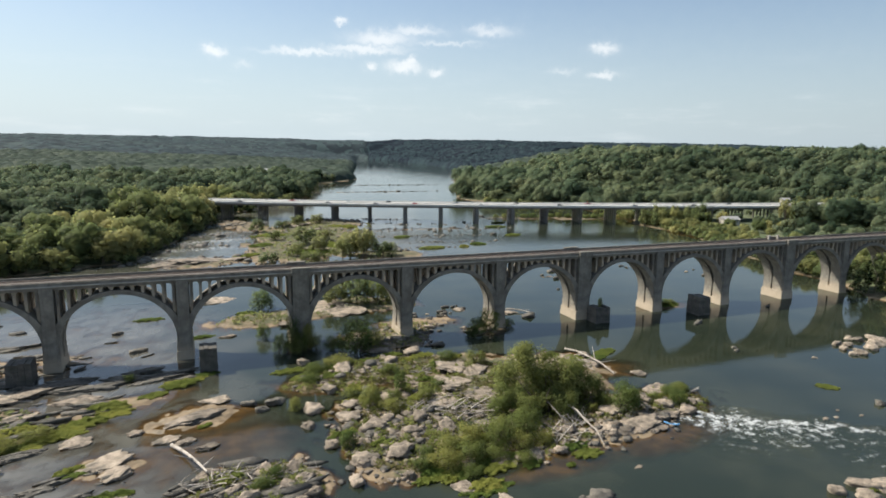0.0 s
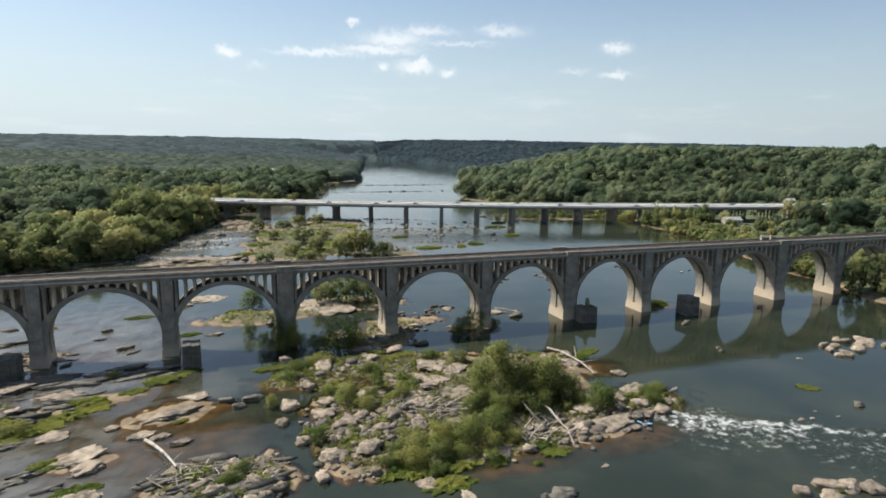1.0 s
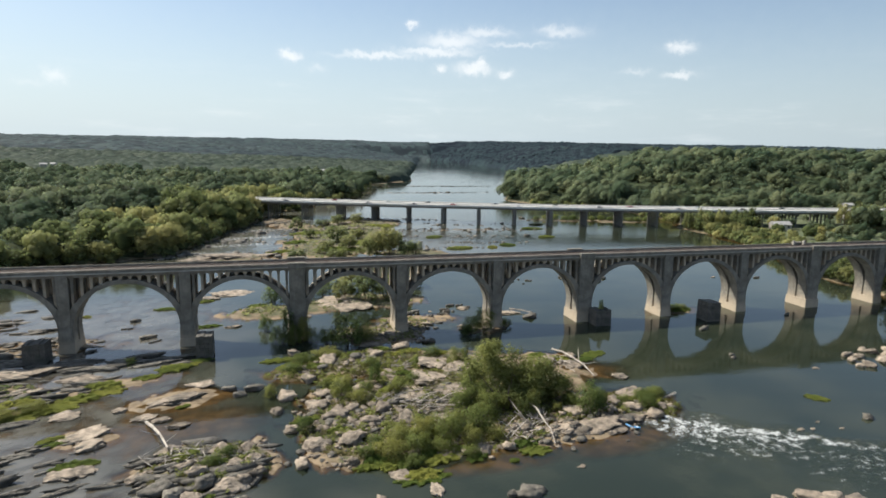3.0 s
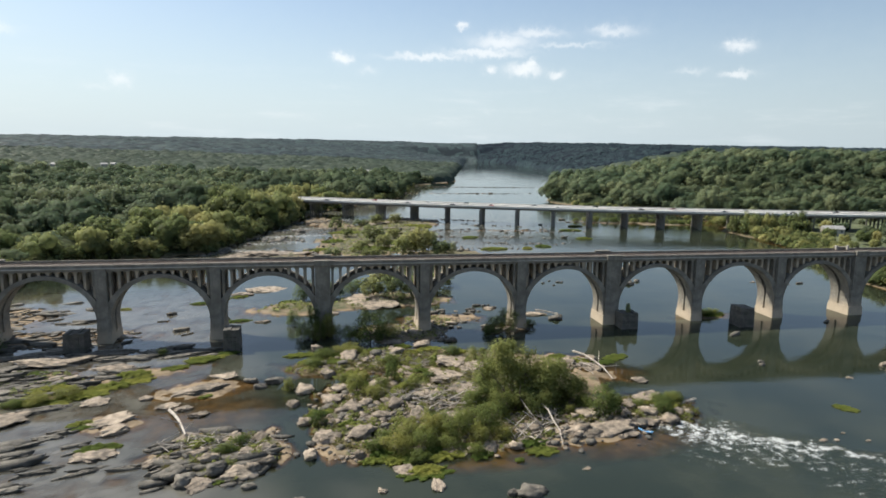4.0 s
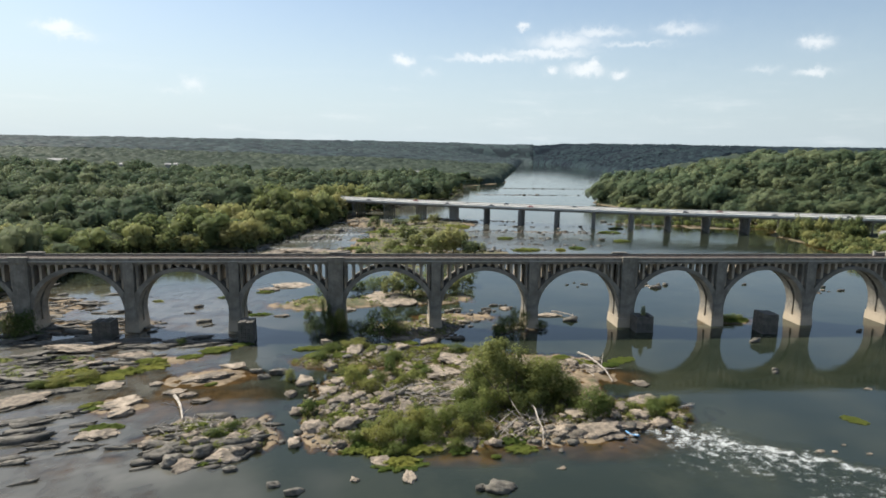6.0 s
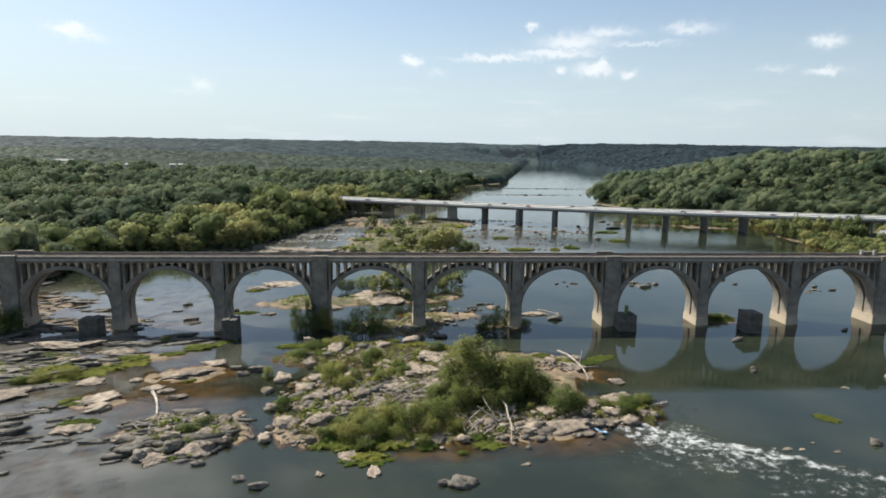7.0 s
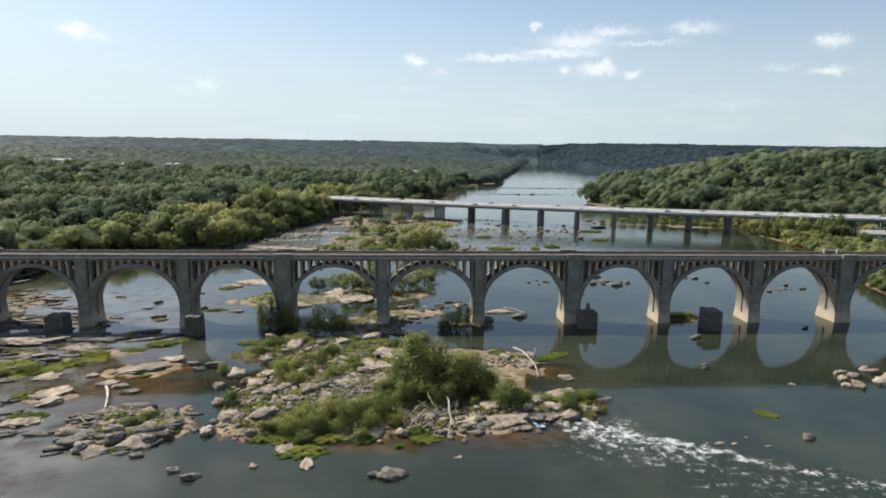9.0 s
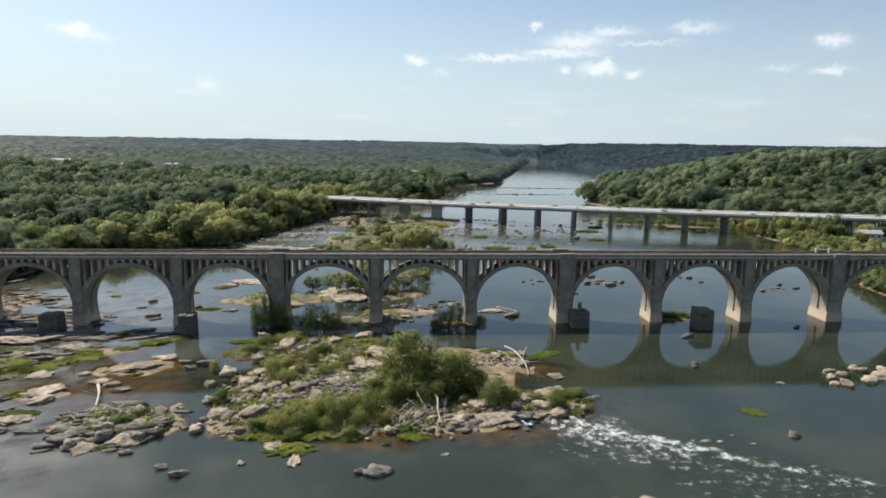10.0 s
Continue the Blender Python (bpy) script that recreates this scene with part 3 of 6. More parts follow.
def build_viaduct():
    bridge = empty("railway_viaduct", "long weathered concrete railway viaduct with round open-spandrel arches", "bridge", at=(pier_x(0), FRONT, 0))
    inv = Matrix.Translation((-pier_x(0), -FRONT, 0))

    def under(name, bm, mat, parent=bridge, at=(0, 0, 0), label="", smooth=False):
        ob = part(name, bm, mat, parent, label, smooth)
        ob.matrix_parent_inverse = inv if parent is bridge else Matrix()
        ob.location = at
        return ob

    meshes = {}
    for k in range(FIRST, LAST + 1):
        big = k % 3 == 0
        if big not in meshes:
            meshes[big] = pier_mesh(big)
        shaft = under("pier", meshes[big][0], None, at=(pier_x(k), 0, 0))
        part("footing", meshes[big][1], None, shaft)
        for leg in meshes[big][2:]:
            part("leg", leg, None, shaft)
    ribs, columns = {}, {}
    for k in range(FIRST, LAST):
        a, b = half_width(k) - 0.15, half_width(k + 1) - 0.15
        x0, x1 = pier_x(k) + a + 0.5, pier_x(k + 1) - b - 0.5
        for side, (y0, y1) in enumerate(((FRONT, FRONT + 3.9), (BACK - 3.9, BACK))):
            key = (round(x1 - x0, 3), side)
            if key not in ribs:
                ribs[key] = part_data("arch_rib", arch_rib(-(x1 - x0) / 2, (x1 - x0) / 2, y0, y1), CONCRETE, True)
            mid = (x0 + x1) / 2
            rib = under("arch_rib", ribs[key], None, at=(mid, 0, 0))
            n = 12
            lo, hi = x0 + 0.1, x1 - 0.1
            for i in range(n):
                x = lo + (hi - lo) * (i + 0.1) / (n - 0.8)
                r = min(1, abs(x - mid) / ((x1 - x0) / 2 + RING))
                foot = SPRING + (RADIUS + RING) * math.sqrt(max(0.0, 1 - r * r)) - 0.25
                tall = round(DECK - 1.55 - foot, 2)
                if tall < 0.35:
                    continue
                if tall not in columns:
                    columns[tall] = column_mesh(tall)
                c = part("spandrel_column", columns[tall], None, rib)
                c.location = (x - mid, (y0 + y1) / 2 + (0.25 if side == 0 else -0.25), foot)
    x0, x1 = pier_x(FIRST) - 30, pier_x(LAST) + 30
    bm = bmesh.new()
    box(bm, x0, x1, FRONT + 0.3, BACK - 0.3, DECK - 1.55, DECK - 0.4)
    under("deck_slab", bm, CONCRETE)
    for s, y in ((1, FRONT), (-1, BACK)):
        bm = bmesh.new()
        box(bm, x0, x1, min(y - 0.35 * s, y + 0.5 * s), max(y - 0.35 * s, y + 0.5 * s), DECK - 0.75, DECK - 0.4, 0.06)
        under("cornice", bm, CORNICE)
        bm = bmesh.new()
        box(bm, x0, x1, min(y - 0.05 * s, y + 0.35 * s), max(y - 0.05 * s, y + 0.35 * s), DECK - 0.397, DECK + 0.5, 0.04)
        under("parapet", bm, CONCRETE)
    bm = bmesh.new()
    box(bm, x0, x1, FRONT + 0.36, BACK - 0.36, DECK - 0.395, DECK - 0.12)
    under("ballast_bed", bm, BALLAST)
    for yc in (FRONT + 2.6, BACK - 2.6):
        for s in (-0.72, 0.72):
            bm = bmesh.new()
            box(bm, x0, x1, yc + s - 0.04, yc + s + 0.04, DECK - 0.118, DECK + 0.06)
            under("rail", bm, RAIL)
    for k in range(FIRST, LAST + 1, 3):
        for s, y in ((1, FRONT), (-1, BACK)):
            bm = bmesh.new()
            a, b = sorted((y - 1.05 * s, y - 0.06 * s))
            box(bm, -2.7, 2.7, a, b, DECK - 0.9, DECK + 0.55, 0.06)
            box(bm, -2.85, 2.85, *sorted((y - 1.2 * s, y + 0.36 * s)), DECK + 0.553, DECK + 0.95, 0.05)
            under("refuge_bay", bm, CONCRETE, at=(pier_x(k), 0, 0))
    return bridge


def part_data(name, bm, mat, smooth=False):
    me = bpy.data.meshes.new(name)
    bm.to_mesh(me)
    bm.free()
    me.materials.append(mat)
    return me


build_viaduct()

# ---------------------------------------------------------------- the highway bridge
HIGH = 14.0
# the near edge of the deck
EDGE = np.array([(-140, 584), (-60, 552), (-6, 531), (110, 480), (236, 436), (330, 411), (400, 394), (520, 372), (700, 345)])


def edge_at(s):
    """Near edge of the highway and its unit way, s metres from its first point."""
    seg = np.hypot(*np.diff(EDGE, axis=0).T)
    run = np.concatenate([[0], np.cumsum(seg)])
    p = np.array([np.interp(s, run, EDGE[:, 0]), np.interp(s, run, EDGE[:, 1])])
    q = np.array([np.interp(s + 12, run, EDGE[:, 0]), np.interp(s + 12, run, EDGE[:, 1])])
    o = np.array([np.interp(s - 12, run, EDGE[:, 0]), np.interp(s - 12, run, EDGE[:, 1])])
    w = (q - o) / np.hypot(*(q - o))
    return p, w


def ribbon(a, b, z0, z1, s0=100, s1=850, step=10):
    """A band along the highway from a to b metres behind its near edge."""
    bm = bmesh.new()
    prev = None
    for s in np.arange(s0, s1 + 1, step):
        p, w = edge_at(s)
        nrm = np.array((-w[1], w[0]))
        ring = [bm.verts.new((*(p + nrm * d), z)) for d, z in ((a, z0), (b, z0), (b, z1), (a, z1))]
        if prev:
            for i in range(4):
                bm.faces.new((prev[i], prev[(i + 1) % 4], ring[(i + 1) % 4], ring[i]))
        else:
            bm.faces.new(ring)
        prev = ring
    bm.faces.new(prev)
    bmesh.ops.recalc_face_normals(bm, faces=bm.faces)
    return bm


def build_highway():
    road = empty("highway_bridge", "low pale concrete highway bridge on wall piers across the river", "bridge")
    part("deck", ribbon(0.3, 26.7, HIGH - 0.5, HIGH), PAVING, road)
    part("parapet", ribbon(0, 0.3, HIGH - 0.7, HIGH + 0.85), HIGHWAY, road)
    part("parapet", ribbon(26.7, 27, HIGH - 0.7, HIGH + 0.85), HIGHWAY, road)
    part("median_barrier", ribbon(13.2, 13.8, HIGH + 0.004, HIGH + 0.85), HIGHWAY, road)
    for d in (1.2, 5.9, 10.6, 15.3, 20.0, 24.7):
        part("girder", ribbon(d, d + 0.7, HIGH - 2.1, HIGH - 0.504), HIGHPIER_SHADED, road)
    seg = np.hypot(*np.diff(EDGE, axis=0).T)
    for i in range(-3, 15):
        x = 93 + 29.2 * 0.928 * i
        s = np.interp(x, EDGE[:, 0], np.concatenate([[0], np.cumsum(seg)]))
        p, w = edge_at(s)
        nrm = np.array((-w[1], w[0]))
        c = p + nrm * 13.5
        turn = math.atan2(w[1], w[0])
        low = min(-1.0, float(land(c[0], c[1])) - 0.5)
        pier = new("pier")
        pier.parent = road
        pier.matrix_basis = pose(c[0], c[1], 0, 0, 0, math.degrees(turn))
        bm = bmesh.new()
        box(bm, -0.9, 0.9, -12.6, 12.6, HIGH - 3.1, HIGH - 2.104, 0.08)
        part("crossbeam", bm, HIGHPIER_SHADED, pier)
        if 2 <= i <= 5:
            for a, b in ((-12.2, -0.8), (0.8, 12.2)):
                bm = bmesh.new()
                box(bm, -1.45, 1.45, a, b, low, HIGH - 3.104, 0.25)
                part("wall", bm, HIGHPIER_SHADED, pier)
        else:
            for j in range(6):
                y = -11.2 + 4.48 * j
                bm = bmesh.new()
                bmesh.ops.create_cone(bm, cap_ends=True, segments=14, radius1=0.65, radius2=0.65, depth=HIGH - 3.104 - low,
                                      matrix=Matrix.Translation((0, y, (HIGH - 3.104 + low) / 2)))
                part("column", bm, HIGHPIER_SHADED, pier)


build_highway()

# ---------------------------------------------------------------- trees
def leaf_quads(centres, normals, size, rng, spread=0.45):
    """Small leaf sprays, one quad each, about the given places."""
    n = len(centres)
    nrm = normals + rng.normal(0, spread, (n, 3))
    nrm /= np.linalg.norm(nrm, axis=1, keepdims=True) + 1e-9
    ref = rng.normal(0, 1, (n, 3))
    u = np.cross(nrm, ref)
    u /= np.linalg.norm(u, axis=1, keepdims=True) + 1e-9
    v = np.cross(nrm, u)
    s = (size * rng.uniform(0.6, 1.4, (n, 1)))
    a, b = u * s, v * s * rng.uniform(0.5, 1.0, (n, 1))
    verts = np.stack([centres - a, centres - b * 0.9, centres + a, centres + b * 1.1], 1).reshape(-1, 3)
    i = np.arange(n)[:, None] * 4
    tris = np.concatenate([i + [0, 1, 2], i + [0, 2, 3]])
    return verts, tris


def ico(sub):
    bm = bmesh.new()
    bmesh.ops.create_icosphere(bm, subdivisions=sub, radius=1)
    v = np.array([p.co for p in bm.verts])
    f = np.array([[p.index for p in q.verts] for q in bm.faces])
    bm.free()
    return v, f


ICO1, ICO3, ICO4 = ico(1), ico(3), ico(4)


def join(pieces):
    vs, fs, n = [], [], 0
    for v, f in pieces:
        vs.append(v)
        fs.append(f + n)
        n += len(v)
    return np.concatenate(vs), np.concatenate(fs)


def lumps(rng, n, tall, small=1.0, foot=0.3):
    """Centres and radii of the clumps that make a domed crown one unit in half width."""
    out = []
    for i in range(n):
        h = (i + rng.uniform(0, 1)) / n
        z = foot + (0.8 - foot) * h
        reach = 0.68 * math.sqrt(max(0.05, 1 - ((z - 0.38) / 0.55) ** 2)) if z > 0.38 else 0.68
        a, r = i * 2.4 + rng.uniform(-0.6, 0.6), reach * rng.uniform(0.45, 1.0)
        out.append((r * math.cos(a), r * math.sin(a), z * tall, small * rng.uniform(0.24, 0.44)))
    return out


def crown(seed, n_lumps, n_leaves, size, tall=1.4, core=0.8, small=1.0, foot=0.3, up=0.35):
    """A crown of leaf sprays over uneven clumps, with leafy cores inside, and the way each spray bulges."""
    rng = np.random.RandomState(seed)
    pieces, ways = [], []
    heart = np.array((0, 0, 0.3 * tall))

    def way(d, at):
        c = at - heart
        c /= np.linalg.norm(c, axis=1, keepdims=True) + 1e-9
        w = 0.42 * d + 0.75 * c
        return w / (np.linalg.norm(w, axis=1, keepdims=True) + 1e-9)

    for x, y, z, s in lumps(rng, n_lumps, tall, small, foot):
        v, f = ICO1
        at = v * s * core * rng.uniform(0.75, 1.1, (len(v), 1)) + (x, y, z)
        pieces.append((at, f))
        ways.append(way(v, at))
        m = n_leaves // n_lumps
        d = rng.normal(0, 1, (m, 3))
        d[:, 2] = d[:, 2] * 0.85 + 0.2
        d /= np.linalg.norm(d, axis=1, keepdims=True)
        at = d * s * (0.66 + 0.6 * rng.uniform(0, 1, (m, 1)) ** 2) + (x, y, z)
        pieces.append(leaf_quads(at, d + (0, 0, up), size, rng))
        ways.append(np.repeat(way(d, at), 4, axis=0))
    v, f = join(pieces)
    return v, f, np.concatenate(ways)


def bulge(me, ways):
    """Stores the way that each vertex of a leafy mesh bulges."""
    me.attributes.new("bulge", "FLOAT_VECTOR", "POINT").data.foreach_set("vector", np.asarray(ways, np.float32).ravel())
    return me


def keep_wood(x, y, margin=4):
    """Where woodland may stand: inland of the banks, off the two bridges."""
    dl, dr = bank_far(x, y)
    ok = np.maximum(dl, dr) > margin
    ey = np.interp(x, EDGE[:, 0], EDGE[:, 1])
    ok &= ~((y > ey - 5) & (y < ey + 33))
    ok &= ~((y > FRONT - 7) & (y < BACK + 7))
    ok &= (x - 388) ** 2 + (y - 368) ** 2 > 19 ** 2
    return ok


def woodland(name, label, mat, spots, templates, rng, size, low=None, squat=0.75, lift=0.3):
    """Many crowns joined into one object, each with a tone of its own."""
    ground = land(spots[:, 0], spots[:, 1])
    pieces, tones, ways = [], [], []
    for (x, y), z in zip(spots, ground):
        v, f, w = templates[rng.randint(len(templates))]
        a, s = rng.uniform(0, 6.283), size[0] + (size[1] - size[0]) * rng.uniform(0, 1) ** 1.6
        if low is not None:
            s *= low(x, y)
        p, q = math.cos(a), math.sin(a)
        c, d, h = p * s, q * s, s * rng.uniform(0.8, 1.2) * squat
        pieces.append((np.stack([v[:, 0] * c - v[:, 1] * d + x, v[:, 0] * d + v[:, 1] * c + y, v[:, 2] * h + z - 0.4 + lift * s], 1), f))
        ways.append(np.stack([w[:, 0] * p - w[:, 1] * q, w[:, 0] * q + w[:, 1] * p, w[:, 2]], 1))
        tones.append(np.full(len(v), rng.uniform(0, 1), np.float32))
    v, f = join(pieces)
    me = bulge(array_mesh(name, v, f, mat), np.concatenate(ways))
    me.attributes.new("tone", "FLOAT", "POINT").data.foreach_set("value", np.concatenate(tones))
    me.shade_smooth()
    tagged(part(name, me, None), label, "woodland", kind="stuff")


def scatter(rng, x0, x1, y0, y1, margin, apart):
    """Places in the woods on a jittered, staggered grid."""
    gx, gy = np.meshgrid(np.arange(x0, x1, apart), np.arange(y0, y1, apart * 0.9))
    gx = gx + (np.arange(gx.shape[0]) % 2)[:, None] * apart * 0.5 + rng.uniform(-0.36, 0.36, gx.shape) * apart
    gy = gy + rng.uniform(-0.36, 0.36, gy.shape) * apart
    x, y = gx.ravel(), gy.ravel()
    ok = keep_wood(x, y, margin)
    return np.stack([x[ok], y[ok]], 1)


rng = np.random.RandomState(5)
near_t = [crown(40 + i, 13, 400, 0.08, 1.3, 0.84, 1.12, 0.2, 0.6) for i in range(9)]
mid_t = [crown(60 + i, 6, 66, 0.14, 1.2, 0.9, 1.3, 0.22, 0.6) for i in range(9)]


def in_view(s):
    """Keeps the stretch of land that lies up the valley."""
    left = np.degrees(np.arctan2(s[:, 0] - 67, s[:, 1] + 24))
    right = np.degrees(np.arctan2(s[:, 0], s[:, 1]))
    return s[(left > -37) & (right < 60)]


def lowland(x, y):
    """Trees stay low on the right shore below the highway, and grow tall before its left end."""
    if x > 446 and y < 400:
        return 1.3
    if x > 200 and y < 470:
        return 0.5
    if -170 < x < 0 and 440 < y < 600:
        return 1.25
    return 1.0


spots = in_view(scatter(rng, -420, 640, 195, 640, 4, 17.0))
shore = np.minimum(np.abs(bank_far(spots[:, 0], spots[:, 1])[0]), np.abs(bank_far(spots[:, 0], spots[:, 1])[1]))
olive = shore + 26 * field(spots[:, 0], spots[:, 1], 120, 45) < np.where((spots[:, 0] < 0) & (spots[:, 1] < 300), 22, 66)
east = spots[:, 0] > 200
olive &= ~(east & (spots[:, 1] > np.interp(spots[:, 0], EDGE[:, 0], EDGE[:, 1]) + 20))
woodland("riverside_woodland", "dense green broadleaf woods behind the left bank", LEAF_WOOD, spots[~olive & ~east], near_t, rng, (8.2, 14.0), lowland, 1.0, 0.25)
woodland("slope_woodland", "light green broadleaf woods on the slope behind the highway", LEAF_HILL, spots[~olive & east], near_t, rng, (7.2, 14.5), lowland, 1.0, 0.25)
woodland("shore_woodland", "olive-green broadleaf trees along the river banks", LEAF_BANK, spots[olive], near_t, rng, (8.0, 13.5), lowland, 1.0, 0.2)
spots = in_view(scatter(rng, 640, 1150, 250, 640, 4, 16))
woodland("hillside_woodland", "green woods over the hill behind the highway", LEAF_HILL, spots, mid_t, rng, (6.5, 15), None, 0.95, 0.3)
spots = in_view(scatter(rng, -900, 1300, 640, 1010, 2, 17))
woodland("valley_woodland", "green broadleaf woods further up the valley", LEAF_WOOD, spots[spots[:, 0] < 250], mid_t, rng, (7, 15.5), None, 0.95, 0.3)
woodland("upper_hill_woodland", "light green broadleaf woods over the upper hill", LEAF_HILL, spots[spots[:, 0] >= 250], mid_t, rng, (7, 15.5), None, 0.95, 0.3)


def dice(i, j, seed):
    """A random number from 0 to 1 for each cell of a grid."""
    v = np.sin(i * 127.1 + j * 311.7 + seed * 74.7) * 43758.5453
    return v - np.floor(v)


def domes(x, y, gap, seed):
    """The height of the highest crown over each place, from 0 to 1, and that crown's tone."""
    ci, cj = np.floor(x / gap), np.floor(y / gap)
    best, tone = np.zeros(x.shape), np.zeros(x.shape)
    for di in (-1, 0, 1):
        for dj in (-1, 0, 1):
            i, j = ci + di, cj + dj
            px, py = (i + 0.15 + 0.7 * dice(i, j, seed)) * gap, (j + 0.15 + 0.7 * dice(i, j, seed + 1)) * gap
            r = gap * (0.6 + 0.35 * dice(i, j, seed + 2))
            h = np.sqrt(np.clip(1 - ((x - px) ** 2 + (y - py) ** 2) / (r * r), 0, 1)) * (0.62 + 0.38 * dice(i, j, seed + 3))
            tone = np.where(h > best, dice(i, j, seed + 4), tone)
            best = np.maximum(best, h)
    return best, tone


def canopy(name, label, mat, xs, ys, gap, tall, chosen, seed, low=0.2):
    """Far treetops as one sheet of crowns that comes down to the ground where the chosen wood ends."""
    tones = []

    def top(x, y):
        h, tone = domes(x + 2 * field(x, y, 9, 44), y + 2 * field(x, y, 8, 45), gap, seed)
        tones.append(tone)
        wood = chosen(x, y) & keep_wood(x, y, 4)
        edge = 0.3 + 0.7 * smooth01((bank_inland(x, y) - 3) / 18)
        return np.where(wood, land(x, y) + edge * tall * (low + 0.95 * h) + 0.5 * field(x, y, 4, 46), land(x, y) - 5)

    me, gx, gy = sheet(name, xs, ys, top, mat)
    gz = np.empty(gx.size * 3, np.float32)
    me.vertices.foreach_get("co", gz)
    gz = gz[2::3].reshape(gx.shape)
    dy, dx = np.gradient(gz, ys, xs)
    bulge(me, np.stack([-dx.ravel(), -dy.ravel(), np.ones(gx.size)], 1) / np.sqrt(1 + dx * dx + dy * dy).reshape(-1, 1))
    me.attributes.new("tone", "FLOAT", "POINT").data.foreach_set("value", tones[0].astype(np.float32).ravel())
    tagged(part(name, me, None), label, "woodland", kind="stuff")


def cloud_shaded(x, y):
    """The stretch on the right bank of the far reach whose woods are painted cloud-dark."""
    return (x > 560 - 0.06 * (y - 1150)) & (y > 1230) & (x > 45 + 0.235 * y)


def broad(x, y):
    return ~cloud_shaded(x, y)


def anywhere(x, y):
    return (bank_inland(x, y) > 9) & ~((x > 200) & (y < 500))


canopy("understorey", "young green trees and thickets under the taller woods", LEAF_WOOD, np.arange(-420, 1150, 5.0), np.arange(197, 1012, 5.0), 10, 9, anywhere, 13, 0.25)
MIDX, MIDY, FARX, FARY = np.arange(-1150, 1500, 5.5), np.arange(1000, 1760, 5.5), np.arange(-2000, 2700, 11.0), np.arange(1750, 2620, 11.0)
canopy("distant_woodland", "woods along the distant river, greyed by haze in the leaf colour", LEAF_FAR_HAZED, MIDX, MIDY, 16, 14, broad, 1)
canopy("distant_pinewood", "woods on the distant right bank, painted dark blue-green as cloud shade", LEAF_CLOUD_SHADE, MIDX[MIDX > 440], MIDY[MIDY > 1200], 12, 16, cloud_shaded, 3)
canopy("remote_woodland", "woods far up the valley with haze in their grey-green leaf colour", LEAF_HAZE, FARX, FARY, 20, 14, broad, 5)
canopy("remote_pinewood", "woods far up the right bank, painted dark as cloud shade", LEAF_CLOUD_SHADE, FARX[FARX > 400], FARY, 16, 17, cloud_shaded, 7)
canopy("ridge_woodland", "woods over the far ridges at the horizon, haze in their blue-grey colour", LEAF_HAZE, np.arange(-4200, 4300, 24.0), np.concatenate([np.arange(2600, 3100, 18.0), np.arange(3100, 4700, 40.0)]), 40, 14, broad, 9)
canopy("ridge_pinewood", "wooded ridge at the horizon, painted dark as cloud shade", LEAF_CLOUD_SHADE, np.arange(200, 2600, 20.0), np.arange(2600, 3300, 18.0), 30, 16, cloud_shaded, 11)

# ---------------------------------------------------------------- rocks
def rock_mesh(name, seed, flat, mat, base=ICO3):
    """A fractured block: a ball cut by planes that lean on two main joints, split into layers and roughened."""
    r = np.random.RandomState(seed)
    d = base[0]
    reach = np.full(len(d), 1.3)
    main = r.uniform(0, 3.14)
    for i in range(13):
        a = main + (i % 2) * 1.4 + r.normal(0, 0.45)
        n = np.array((math.cos(a), math.sin(a), r.normal(0, 0.35))) * (1 if i % 4 < 2 else -1)
        n /= np.linalg.norm(n)
        reach = np.minimum(reach, r.uniform(0.6, 1.1) / np.clip(d @ n, 0.05, None))
    for _ in range(3):
        n = np.array((r.normal(0, 0.22), r.normal(0, 0.22), 1.0))
        n /= np.linalg.norm(n)
        reach = np.minimum(reach, r.uniform(0.5, 0.72) / np.clip(d @ n, 0.05, None))
    rough = np.array([noise.noise(Vector(p * 2.4) + Vector((seed * 7.1, 0, 0))) * 0.28 + noise.noise(Vector(p * 6.5) + Vector((0, seed * 3.3, 0))) * 0.17 + noise.noise(Vector(p * 15) + Vector((0, 0, seed * 1.7))) * 0.08 for p in d])
    v = d * (reach + rough)[:, None]
    step = 0.15 if flat < 0.4 else 0.21
    layer = np.floor(v[:, 2] / step)
    v[:, :2] *= (1 + 0.15 * np.sin(layer * 12.9 + seed))[:, None]
    v[:, 2] = (v[:, 2] * 0.45 + (layer + 0.5) * step * 0.55) * flat * 1.5
    return array_mesh(name, v, base[1], mat)


BOULDERS = [rock_mesh("rock", 10 + i, 0.5, ROCK) for i in range(9)]
SLABS = [rock_mesh("rock", 30 + i, 0.2, ROCK, ICO4) for i in range(7)]
DARKBOULDERS = [rock_mesh("rock", 10 + i, 0.5, ROCKDARK) for i in range(9)]
LEDGES = [rock_mesh("rock", 50 + i, 0.2, ROCKDARK, ICO4) for i in range(7)]


def height(x, y):
    return max(float(land(x, y)), 0.0)


rock_rng = random.Random(11)
ROCK_LABELS = {"b": "angular grey-brown river boulder, dry and weathered", "s": "broad flat pale granite slab, dry and worn smooth",
               "l": "low dark wet ledge of layered rock", "d": "dark wet boulder breaking the river surface"}


